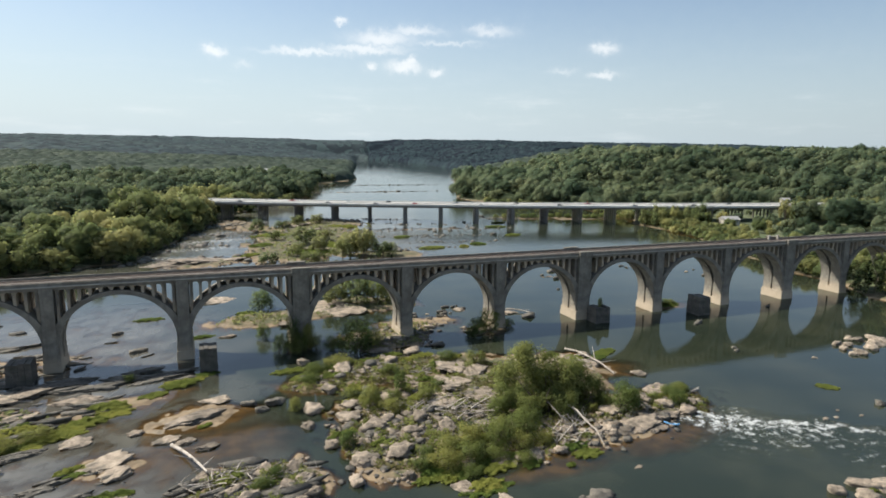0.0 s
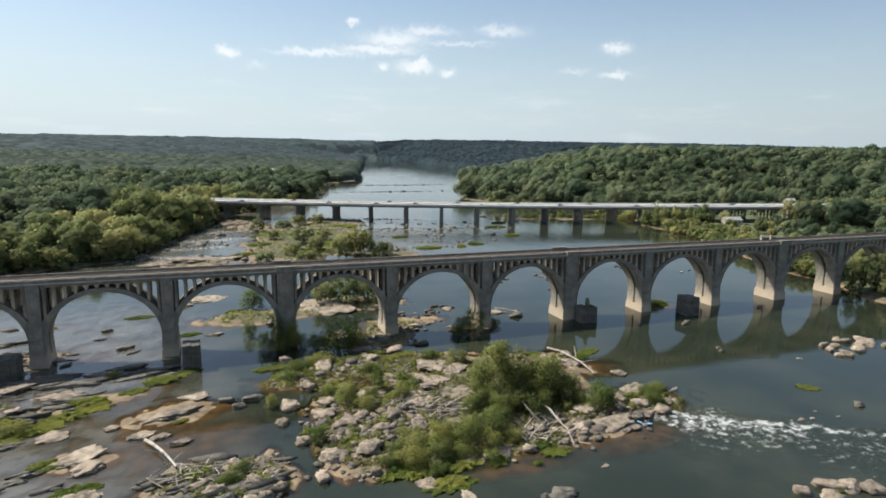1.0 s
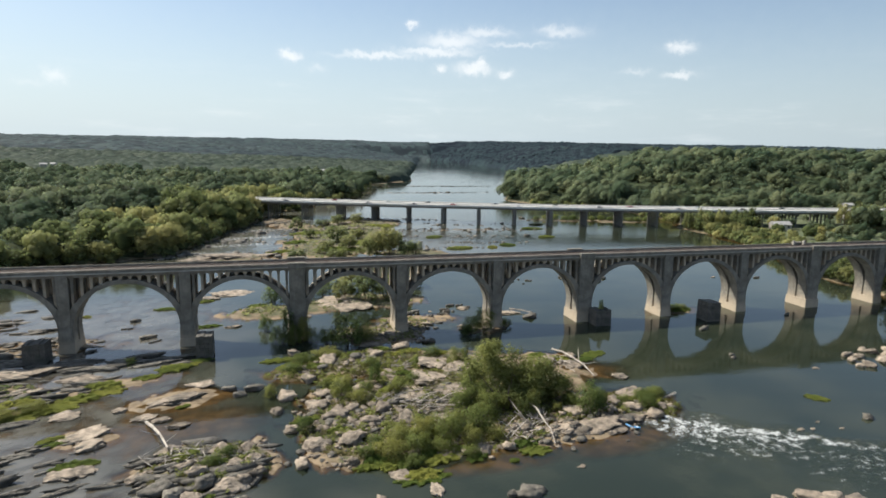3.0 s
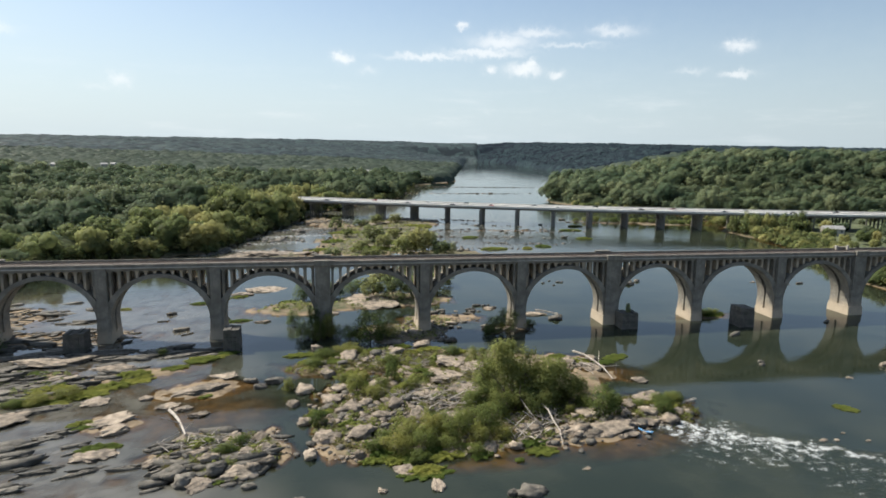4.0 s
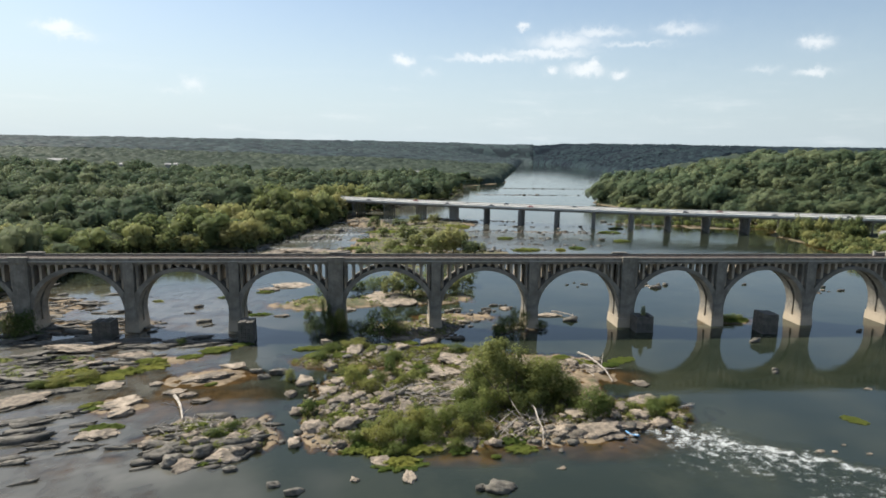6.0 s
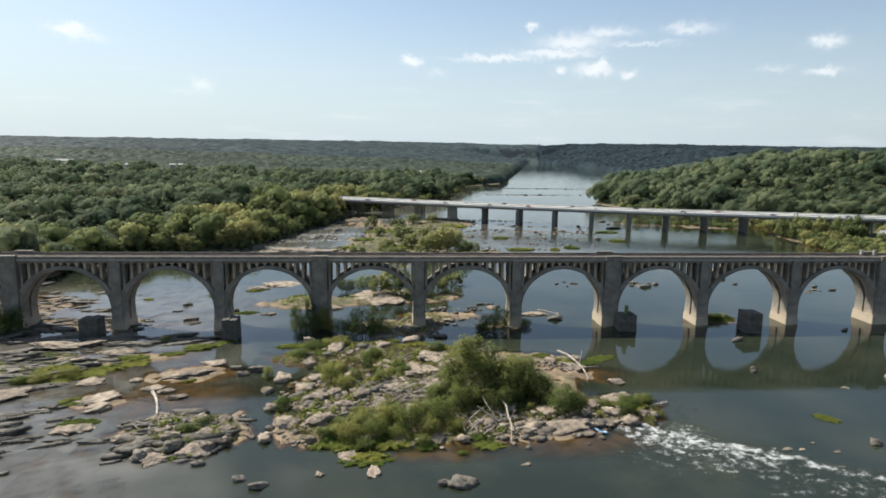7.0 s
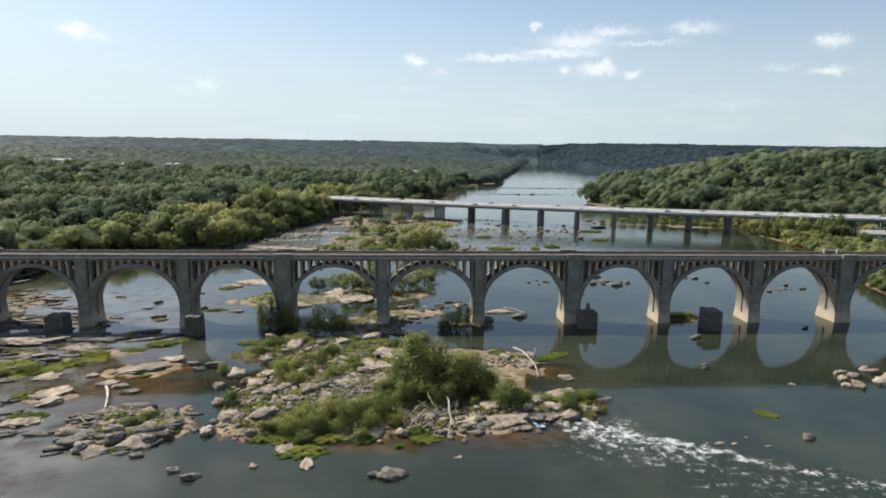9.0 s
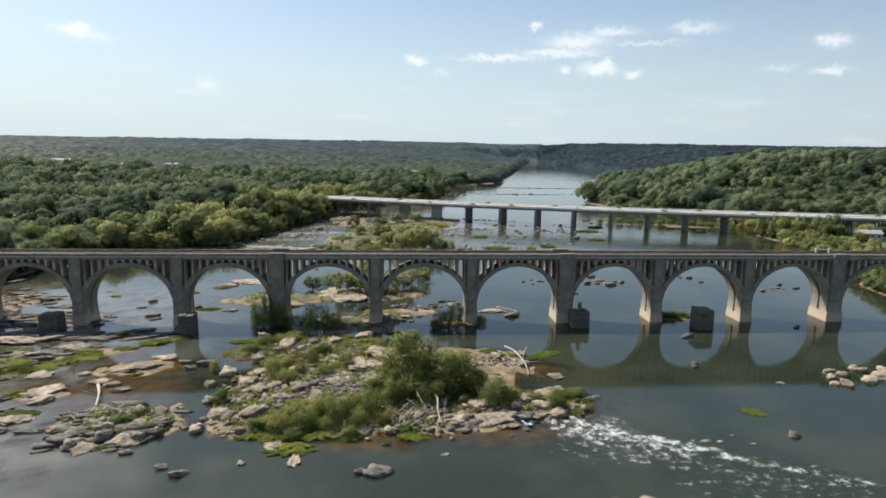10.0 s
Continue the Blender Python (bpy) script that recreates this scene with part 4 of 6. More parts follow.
def place_rock(x, y, size, kind, group, turn=None, sink=0.3, long=1.0):
    me = rock_rng.choice({"b": BOULDERS, "d": DARKBOULDERS, "s": SLABS, "l": LEDGES}[kind])
    ob = part("rock", me, None)
    flat = {"b": 0.5, "d": 0.5, "s": 0.2, "l": 0.2}[kind]
    tall = min(size, 1.5 + 0.14 * size)
    ob.matrix_basis = pose(x, y, height(x, y) + flat * tall * (1 - sink) * 0.45, rock_rng.uniform(-7, 7), rock_rng.uniform(-7, 7), rock_rng.uniform(0, 360) if turn is None else turn + rock_rng.uniform(-14, 14))
    ob.scale = (size * long, size * (rock_rng.uniform(0.2, 0.38) if kind == "l" else rock_rng.uniform(0.6, 0.95)), tall)
    return tagged(ob, ROCK_LABELS[kind], "rock", group)


# rocks of the island: x, y, half width
for x, y, s in [(27.3, 148.8, 3.3), (21.5, 138.8, 2.6), (29.8, 138.4, 2.7), (18.9, 130.5, 1.9), (22.2, 119.9, 2.5), (28.5, 131.0, 3.2), (32.3, 124.0, 3.0),
                (26.8, 111.0, 3.8), (23.9, 104.8, 2.6), (34.7, 111.8, 4.3), (39.6, 118.8, 3.3), (46.7, 164.7, 3.6), (55.7, 169.7, 3.2),
                (47.4, 118.3, 3.4), (55.1, 116.3, 3.0), (33.2, 102.9, 1.5), (24.1, 171.3, 2.4), (33.1, 161.3, 3.0), (65.3, 102.0, 1.9), (36, 127, 2.4), (43, 125, 2.6)]:
    place_rock(x, y, s, "b", "rocks of the island")
for x, y, s in [(51.2, 133.3, 6.4), (62.6, 153.8, 7.2), (58.1, 142.8, 6.8), (66.8, 148.9, 5.2), (62.0, 132.6, 4.6), (41.7, 96.6, 2.3), (36.9, 89.7, 1.2), (46.8, 89.6, 2.0),
                (59.5, 102.4, 3.0), (52.3, 101.6, 3.1), (104.4, 121.2, 4.2), (97.8, 109.1, 4.0), (76.3, 116.5, 3.6), (49.5, 148, 3.5), (100.7, 144.7, 4.0), (109.6, 132.9, 2.2)]:
    place_rock(x, y, s, "s", "rocks of the island", sink=0.2)
for x, y, s in [(86.0, 105.8, 5.4), (93.0, 107.8, 3.8), (79.5, 107.6, 3.2)]:
    place_rock(x, y, s, "s", "rocks of the island", 4, 0.1, 1.3).scale.z *= 0.6
for x, y, s in [(83.5, 105.2, 3.8), (88.5, 105.2, 3.6), (80.5, 106.5, 2.6), (92.0, 108.5, 3.0)]:
    place_rock(x, y, s, "s", "rocks of the island", 5, 0.75, 1.2)
for x, y, s in [(86.4, 114.3, 3.0), (95.1, 112.2, 2.6), (98.2, 116.6, 3.0), (104.2, 108.7, 2.6), (71.9, 109.4, 2.8), (92.5, 107.0, 2.0), (101.5, 113.2, 2.4), (108.0, 112.0, 1.9), (96.0, 149.5, 2.5), (103.5, 151.5, 2.2)]:
    place_rock(x, y, s, "b", "rocks of the island")
# rocks lone in the water
for x, y, s in [(63.4, 84.9, 3.0), (59.9, 85.5, 1.2), (76.8, 91.6, 0.8), (13.0, 94.7, 1.3), (22.2, 88.8, 1.2), (26.1, 85.8, 1.4), (7.8, 146.9, 1.9), (10.1, 142.7, 1.6), (13.2, 145.8, 2.0),
                (152.8, 141.8, 1.1), (169.1, 127.0, 0.9), (135.5, 94.8, 0.7), (162.1, 167.5, 1.7), (151.5, 139.6, 1.1), (153.2, 96.6, 1.6), (206.7, 177.6, 1.4), (139.6, 97.6, 0.6), (142.3, 93.6, 0.7), (132.6, 95.2, 0.9)]:
    place_rock(x, y, s, "d" if s > 1.0 else "s", "rocks in the river", 10, 0.5, 1.3)
# a cluster by the far side of the pool, and one below the rapid
for x, y, s in [(185.2, 130.0, 2.0), (189.6, 131.6, 1.8), (183.3, 125.2, 1.6), (197.9, 134.8, 2.8), (194.4, 127.3, 3.4), (200.0, 129.8, 3.8), (187.5, 134.0, 1.9), (186.3, 125.7, 2.4), (196.9, 137.1, 1.9),
                (111.9, 72.0, 2.6), (115.4, 70.7, 2.8), (105.5, 72.2, 1.9), (118.5, 68.5, 2.8), (109.0, 69.0, 2.4), (204, 132, 3.2), (208, 127, 2.6)]:
    place_rock(x, y, s, "b", "rocks in the river")
# ledges and slabs of the shallows
for x, y, s in [(-3.9, 143.5, 6.6), (-20.4, 127.2, 5.6), (-17.1, 111.3, 4.2), (0.6, 151.6, 3.3), (-30.3, 162.4, 4.6), (-43.7, 170.6, 6.7), (-49.2, 170.7, 7.2), (-9.4, 133.3, 2.4),
                (-40.7, 154.8, 3.8), (-45.6, 128.8, 6.4), (-18.0, 122.0, 3.0), (-5.5, 132.0, 2.0), (-1.5, 128.0, 2.4), (-16.0, 139.1, 2.0), (-26.5, 137.9, 2.6)]:
    place_rock(x, y, s, "s", "ledges of the shallows", 15, 0.25, 1.15)
for x, y, s in [(-59.4, 162.7, 6.3), (-52.3, 146.3, 5.7), (-38.6, 135.0, 3.0), (-35.0, 135.9, 2.2), (-51.3, 139.4, 5.5), (-72.9, 176.2, 5.0), (-25.5, 158.5, 3.1), (-57.9, 175.4, 5.0), (-24.9, 171.0, 6.0), (-59.0, 153.7, 5.2),
                (-10.1, 104.7, 2.0), (-25.6, 105.7, 2.4), (-33.6, 108.6, 2.4), (-29.6, 99.4, 2.3), (-22.8, 92.0, 1.4), (-18.5, 104.1, 2.8), (-34.0, 117.0, 2.6), (-30.5, 120.5, 2.4), (-37.0, 112.0, 2.0),
                (-12, 172, 5.0), (-36, 174, 6.0), (-48, 180, 5.5), (-20, 177, 4.5)]:
    place_rock(x, y, s, "l", "ledges of the shallows", 15, 0.3, 1.5)
    place_rock(x + s * 0.5, y + s * 0.55, s * 0.7, "l", "ledges of the shallows", 15, 0.2, 1.7)
    if y > 125:
        place_rock(x - s * 0.7, y - s * 0.5, s * 0.55, "l", "ledges of the shallows", 15, 0.3, 1.9)
for x, y, s in [(-0.0, 104.0, 2.8), (-1.2, 100.6, 3.3), (11.8, 105.6, 2.6), (15.7, 102.9, 2.0), (9.5, 103.3, 2.6), (-0.3, 108.9, 2.0), (-6.3, 113.2, 2.6), (-2.7, 112.9, 3.0), (6.5, 100.1, 2.4), (4.4, 96.0, 2.6), (12.9, 111.9, 2.6), (3.0, 107.0, 2.4),
                (14.5, 107.5, 2.4), (-4.5, 106.5, 2.6), (8.0, 112.5, 2.2), (1.5, 97.5, 2.4), (10.5, 99.0, 2.4), (-4.0, 102.5, 2.2), (13.0, 100.0, 1.8), (5.0, 104.0, 2.2), (-2.0, 116.0, 2.2)]:
    ob = place_rock(x, y, s, rock_rng.choice("bdls"), "rocks of the islet", 28, -0.3, 1.2)
    ob.rotation_euler.rotate_axis("X", radians(rock_rng.uniform(8, 24)))
    ob.scale.z *= 1.3
# rocks and bars beyond the viaduct
for x, y, s in [(77.6, 204.1, 1.8), (79.9, 209.1, 1.9), (73.2, 202.5, 1.4), (65.8, 206.8, 2.2), (87.8, 210.7, 3.3), (102.1, 202.0, 4.7), (108.2, 194.0, 2.9), (5.2, 203.6, 3.0), (-8.4, 207.9, 2.1), (-28.3, 216.7, 1.7), (-20.5, 196.3, 2.4),
                (160.5, 254.8, 3.2), (162.6, 245.2, 2.6), (153.3, 248.7, 2.1), (170.0, 251.0, 2.1), (159.2, 263.7, 2.8), (242.4, 244.7, 1.6), (227.6, 233.5, 1.6), (207.8, 250.9, 1.4), (47.5, 174.5, 3.5), (66.0, 174.1, 2.8), (142.4, 229.0, 1.0),
                (54.3, 184.2, 4.0), (62.0, 196.0, 3.5), (70.0, 194.0, 3.0), (82.0, 182.0, 4.5), (88.0, 184.5, 4.0), (96.0, 187.0, 3.2), (90, 190, 3.5)]:
    place_rock(x, y, s * 0.85, "d" if s < 3 else "s", "rocks beyond the viaduct", 10, 0.5, 1.2)
for x, y, s in [(40.3, 225.1, 10.3), (26.6, 211.6, 6.5), (2.5, 251.9, 7.4), (-8.4, 246.3, 4.4), (-66.7, 221.7, 8.6), (-84.9, 231.3, 8.8), (-61.4, 197.1, 5.8), (-55.8, 208.6, 6.1), (-101.7, 252.4, 7.1), (-75, 205, 6), (-92, 214, 7), (-68, 238, 6)]:
    place_rock(x, y, s * (0.7 if x < -20 else 1), "l" if x < -20 else "s", "rocks beyond the viaduct", 10, 0.4)

for cx, cy, rx, ry, n in [(160, 251, 11, 8, 12), (232, 238, 16, 8, 8), (205, 262, 14, 8, 6), (128, 252, 10, 6, 5), (75, 207, 9, 5, 8), (88, 214, 6, 4, 4)]:
    for _ in range(n):
        place_rock(cx + rock_rng.gauss(0, 0.5) * rx, cy + rock_rng.gauss(0, 0.5) * ry, rock_rng.uniform(0.6, 1.5), rock_rng.choice("dds"), "rocks beyond the viaduct", 10, 0.6, 1.3)
# pale flats of rock and sand upstream
for x, y, s in [(-15, 336, 10), (-2, 339, 11), (11, 341, 8), (53, 457, 10), (71, 442, 9), (62, 470, 9), (45, 440, 7)]:
    place_rock(x, y, s, "s", "pale flats upstream", 8, 0.5, 1.3)


def strew(name, label, n, spots, size, mat, seed, flat=0.5, turn=None):
    """Loose stones too many to count, joined."""
    r = np.random.RandomState(seed)
    bases = [rock_mesh("stone", 70 + i, 1.0, mat, ICO1) for i in range(5)]
    shapes = []
    for me in bases:
        v = np.zeros(len(me.vertices) * 3, np.float32)
        me.vertices.foreach_get("co", v)
        shapes.append(v.reshape(-1, 3).astype(float))
        bpy.data.meshes.remove(me)
    pieces = []
    for cx, cy, rx, ry, ang, share in spots:
        c, s = math.cos(radians(ang)), math.sin(radians(ang))
        us, vs = r.normal(0, 0.5, (2, int(n * share)))
        px, py = cx + us * rx * c - vs * ry * s, cy + us * rx * s + vs * ry * c
        for x, y, z in zip(px, py, land(px, py)):
            k = r.uniform(*size) * (0.6 + r.exponential(0.5))
            if z < -0.25 - 0.3 * k - (1.4 if name == "riffle_stones" else 0):
                continue
            w = shapes[r.randint(5)] * (k * r.uniform(0.8, 1.6) * (1.7 if turn is not None else 1), k * (0.6 if turn is not None else 1), k * flat)
            a = r.uniform(0, 6.283) if turn is None else radians(turn) + r.normal(0, 0.3)
            p, q = math.cos(a), math.sin(a)
            pieces.append((np.stack([w[:, 0] * p - w[:, 1] * q + x, w[:, 0] * q + w[:, 1] * p + y, w[:, 2] + max(z, -0.1) + 0.1 * k], 1), ICO1[1]))
    v, f = join(pieces)
    tagged(part(name, array_mesh(name, v, f, mat), None), label, "stones", kind="stuff")


strew("loose_stones", "pale loose stones strewn over the rocky island", 1900,
      [(32, 122, 14, 20, 0, 0.34), (50, 126, 18, 14, 0, 0.16), (80, 108, 20, 5, 5, 0.14), (100, 112, 14, 7, 12, 0.12), (40, 160, 20, 10, 5, 0.12), (60, 104, 12, 4, 0, 0.05), (96, 147, 10, 5, 0, 0.05), (62, 182, 18, 12, 0, 0.12)], (0.28, 0.6), ROCK, 3)
strew("dark_stones", "dark loose stones and gravel between the island rocks", 1500,
      [(36, 122, 18, 20, 0, 0.4), (56, 126, 20, 16, 0, 0.2), (84, 108, 22, 6, 8, 0.2), (40, 160, 20, 10, 5, 0.2), (66, 190, 26, 10, 0, 0.35)], (0.25, 0.6), ROCKDARK, 8)
strew("broken_ledges", "dark broken ledge stones in the brown shallows", 1700,
      [(-55, 150, 26, 12, 10, 0.3), (-60, 185, 30, 20, 5, 0.22), (-30, 112, 16, 10, 25, 0.06), (5, 105, 12, 10, -15, 0.18), (-20, 172, 22, 6, 8, 0.1), (-80, 215, 30, 20, 0, 0.16)], (0.5, 1.2), ROCKDARK, 4, 0.28, 14)
strew("far_river_stones", "dark stones breaking the surface of the river upstream", 2400,
      [(-15, 365, 30, 24, 30, 0.16), (40, 420, 50, 110, 0, 0.2), (170, 410, 90, 60, -10, 0.25), (130, 520, 120, 60, -20, 0.3), (20, 300, 50, 40, 0, 0.2), (200, 300, 80, 60, 0, 0.05), (265, 908, 110, 6, -2, 0.12), (215, 783, 90, 5, 0, 0.08)], (0.4, 0.95), ROCKDARK, 6, 0.4)

strew("riffle_stones", "dark stones in the riffles of the river upstream", 420,
      [(-22, 350, 26, 8, 0, 0.3), (-4, 395, 18, 16, 20, 0.25), (14, 440, 18, 20, 20, 0.25), (24, 490, 20, 20, 0, 0.2),
       (110, 430, 60, 7, -12, 0.2), (140, 395, 60, 8, -8, 0.2), (150, 366, 50, 6, -5, 0.14), (190, 425, 40, 14, -10, 0.16), (120, 350, 40, 10, 0, 0.1), (165, 455, 70, 10, -14, 0.16)], (0.5, 1.1), ROCKDARK, 12, 0.35)

# ---------------------------------------------------------------- low plants


def grass_mat(x, y, half, seed, turn=0.0, tall=0.55, ratio=0.45, name="grass_patch", label="bright green mat of water grass in the shallows"):
    """A low mat of blades with a ragged edge."""
    r = np.random.RandomState(seed)
    n = int(min(6500, 600 + half * half * ratio * 330)) if y < 260 else int(min(3000, 400 + half * half * ratio * 60))
    a, d = r.uniform(0, 6.283, n), np.sqrt(r.uniform(0, 1, n))
    d *= 0.72 + 0.28 * np.sin(a * 3 + seed) * np.cos(a * 5 + 2 * seed)
    px, py = d * np.cos(a) * half, d * np.sin(a) * half * ratio
    c, s = math.cos(radians(turn)), math.sin(radians(turn))
    gx, gy = x + px * c - py * s, y + px * s + py * c
    gz = np.maximum(land(gx, gy), 0.0)
    at = np.stack([gx - x, gy - y, gz + tall * r.uniform(0.1, 1.1, n) * (1 - 0.6 * d) * (0.75 + 0.35 * np.sin(gx * 2.1) * np.cos(gy * 2.7))], 1)
    v, f = leaf_quads(at, np.tile((0, -0.25, 0.75), (n, 1)), 0.13 if half < 7.5 and y < 260 else 0.45, r, 0.75)
    ob = part(name, bulge(array_mesh(name, v, f, GRASS), np.tile((0, 0, 0.6), (len(v), 1))), None)
    ob.location = (x, y, 0)
    return tagged(ob, label, "grass", "water grass", "stuff")


for i, (x, y, s) in enumerate([(45.5, 94.5, 6.2), (70.4, 99.6, 4.4), (64.7, 96.8, 1.5), (57.8, 99.8, 3.4), (111.3, 151.6, 5.6), (106.0, 148.0, 4.4), (-18.0, 113.9, 4.2), (-25.6, 124.6, 3.4), (-22.0, 152.5, 6.5), (-28.5, 147.0, 6.0),
                               (-14.0, 159.8, 4.5), (-7.2, 167.4, 6.5), (-2.0, 170.9, 4.0), (-48.9, 159.8, 4.0), (-36.0, 139.4, 4.5), (5.2, 98.7, 2.1), (7.7, 97.2, 1.7), (-2.3, 138.2, 1.9), (39.6, 101.3, 3.6)]):
    grass_mat(x, y, s, 100 + i, 14, 0.55, 0.55)
for i, (x, y, s) in enumerate([(33.5, 148.5, 4.0), (59.3, 157.5, 4.6), (53.6, 164.3, 5.0), (19.4, 166.1, 5.5), (27.7, 158.1, 7.0), (-64.4, 157.8, 4.6), (-57.6, 151.6, 4.5), (-44.0, 140.5, 5.0), (-8.1, 240.8, 4.2), (-3.5, 205.4, 4.9), (-20.0, 231.8, 5.4),
                               (-46.1, 226.1, 2.6), (12.0, 230.3, 5.0), (170.7, 192.0, 6.2), (113.5, 70.5, 2.6), (48.0, 101.5, 4.5), (108.5, 116.5, 5.0), (104.0, 117.5, 4.0), (32.0, 140.5, 5.0), (8.0, 108.0, 4.0), (-40.0, 150.0, 4.0)]):
    grass_mat(x, y, s, 140 + i, 8, 0.7, 0.5)
for i, (x, y, s) in enumerate([(126.6, 346.8, 9), (199.7, 383.1, 6), (206.6, 425.4, 9), (159.8, 353.8, 6.5), (147.6, 347.1, 4), (122.2, 394.2, 7), (219, 447, 7), (55, 350, 16), (40, 420, 14), (95, 455, 14), (75, 370, 18), (30, 380, 9), (20, 350, 8)]):
    grass_mat(x, y, s, 180 + i, 0, 1.1, 0.6)


for i, (x, y, s) in enumerate([(-40.3, 146.8, 6), (-31.9, 142.3, 6.5), (-39.5, 139.3, 5), (-26.3, 148.7, 5), (-23.4, 155.6, 6), (-7.8, 165.5, 6), (-25.9, 126.2, 3.4), (-18.5, 114.0, 4.6), (25.0, 123.4, 3.6), (42.9, 106.5, 3.4), (45.6, 95.3, 5), (40.4, 99.6, 3), (48.2, 103.1, 4), (51.2, 111.4, 5), (2.6, 111.7, 4), (31.8, 116.6, 3)]):
    grass_mat(x, y, s, 230 + i, 12, 1.0, 0.5)


for i, (x, y, s) in enumerate([(38.5, 103.0, 4.4), (43.5, 101.0, 5.4), (50.5, 100.5, 5.2), (36.0, 100.5, 3.2), (55.0, 103.5, 3.6), (34.5, 126.0, 3.0), (26.5, 124.5, 2.6), (22.5, 160.0, 5.0), (31.0, 164.0, 5.0), (40.0, 166.5, 4.0), (49.0, 170.0, 4.2), (58.0, 166.5, 4.5),
                               (66.0, 162.0, 4.0), (107.0, 114.5, 3.6), (110.5, 121.0, 4.0), (69.5, 102.5, 3.6), (167.0, 191.0, 7.0), (99.0, 150.0, 4.5), (94.0, 154.0, 4.0), (36.0, 139.0, 3.4), (46.0, 136.5, 3.2), (52.5, 147.5, 3.4)]):
    grass_mat(x, y, s, 260 + i, 10, 0.9, 0.55)


grass_mat(151.0, 109.0, 3.9, 290, -38, 0.5, 0.5)


def stems(seed, n, wide, tall, thick):
    """Tapered limbs that fan out of one foot."""
    r = np.random.RandomState(seed)
    bm = bmesh.new()
    for _ in range(n):
        a, lean = r.uniform(0, 6.283), r.uniform(0.1, 0.75)
        end = Vector((math.cos(a) * lean * wide, math.sin(a) * lean * wide, tall * r.uniform(0.55, 0.85)))
        limb(bm, [Vector((0, 0, -0.3)), end * 0.45 + Vector((r.normal(0, 0.06 * wide), r.normal(0, 0.06 * wide), 0.1 * tall)), end], thick, thick * 0.25)
    return bm


def limb(bm, points, r0, r1, sides=6):
    rings = []
    for i, p in enumerate(points):
        d = (points[min(i + 1, len(points) - 1)] - points[max(i - 1, 0)]).normalized()
        u = d.orthogonal().normalized()
        w = d.cross(u)
        rad = r0 + (r1 - r0) * i / (len(points) - 1)
        rings.append([bm.verts.new(p + (u * math.cos(6.2832 * j / sides) + w * math.sin(6.2832 * j / sides)) * rad) for j in range(sides)])
    for p, q in zip(rings, rings[1:]):
        for j in range(sides):
            bm.faces.new((p[j], p[(j + 1) % sides], q[(j + 1) % sides], q[j]))
    bm.faces.new(list(reversed(rings[0])))
    bm.faces.new(rings[-1])


def plant(name, label, category, group, seed, n_lumps, leaves, leaf, mat, trunk=0.0, n_stems=6, aspect=1.4, foot=0.3):
    """A shrub or tree one unit in half width and tall: stems or a trunk with limbs, and a crown of leaf sprays."""
    ob = empty(name, label, category, group)
    if trunk:
        bm = bmesh.new()
        r = np.random.RandomState(seed)
        limb(bm, [Vector((0, 0, -0.06)), Vector((0.02, 0.02, 0.2)), Vector((-0.02, 0.03, 0.62))], trunk, trunk * 0.55)
        for _ in range(5):
            a = r.uniform(0, 6.283)
            z = r.uniform(0.22, 0.5)
            limb(bm, [Vector((0, 0, z)), Vector((math.cos(a) * 0.3, math.sin(a) * 0.3, z + 0.14)), Vector((math.cos(a) * 0.62, math.sin(a) * 0.62, z + 0.25))], trunk * 0.45, trunk * 0.12)
        part("trunk", bm, BARK, ob)
    else:
        part("stem", stems(seed, n_stems, 0.8, 0.8, 0.025), BARK, ob)
    v, f, w = crown(seed, n_lumps, leaves, leaf, aspect, 0.2, 0.85, foot, 1.0)
    v[:, 2] = np.maximum(v[:, 2] / aspect, 0.03)
    part("crown", bulge(array_mesh("crown", v, f, mat), w), None, ob)
    return ob


SHRUBS = [plant("shrub", "leafy green willow shrub among the river rocks", "shrub", "shrubs on the rocks", 200 + i, 19, 2900, 0.036, LEAF_BUSH, foot=0.12) for i in range(5)]
TREES = [plant("tree", "broad green river-bank tree with a full crown", "tree", "trees on the banks", 220 + i, 14, 560, 0.1, LEAF_BANK, 0.035, aspect=1.6, foot=0.2) for i in range(5)]
plant_rng = random.Random(4)
spare = {id(t) for t in SHRUBS + TREES}


def set_plant(pool, x, y, half, tall, sink=0.15):
    src = plant_rng.choice(pool)
    m = pose(x, y, height(x, y) - sink, 0, 0, plant_rng.uniform(0, 360)) @ Matrix.Diagonal((half * plant_rng.uniform(0.9, 1.15), half * plant_rng.uniform(0.85, 1.1), tall, 1))
    if id(src) in spare:
        spare.discard(id(src))
        src.matrix_basis = m
        return src
    keep = src.scale.copy()
    src.scale = (1, 1, 1)
    c = copy_thing(src, m)
    src.scale = keep
    return c


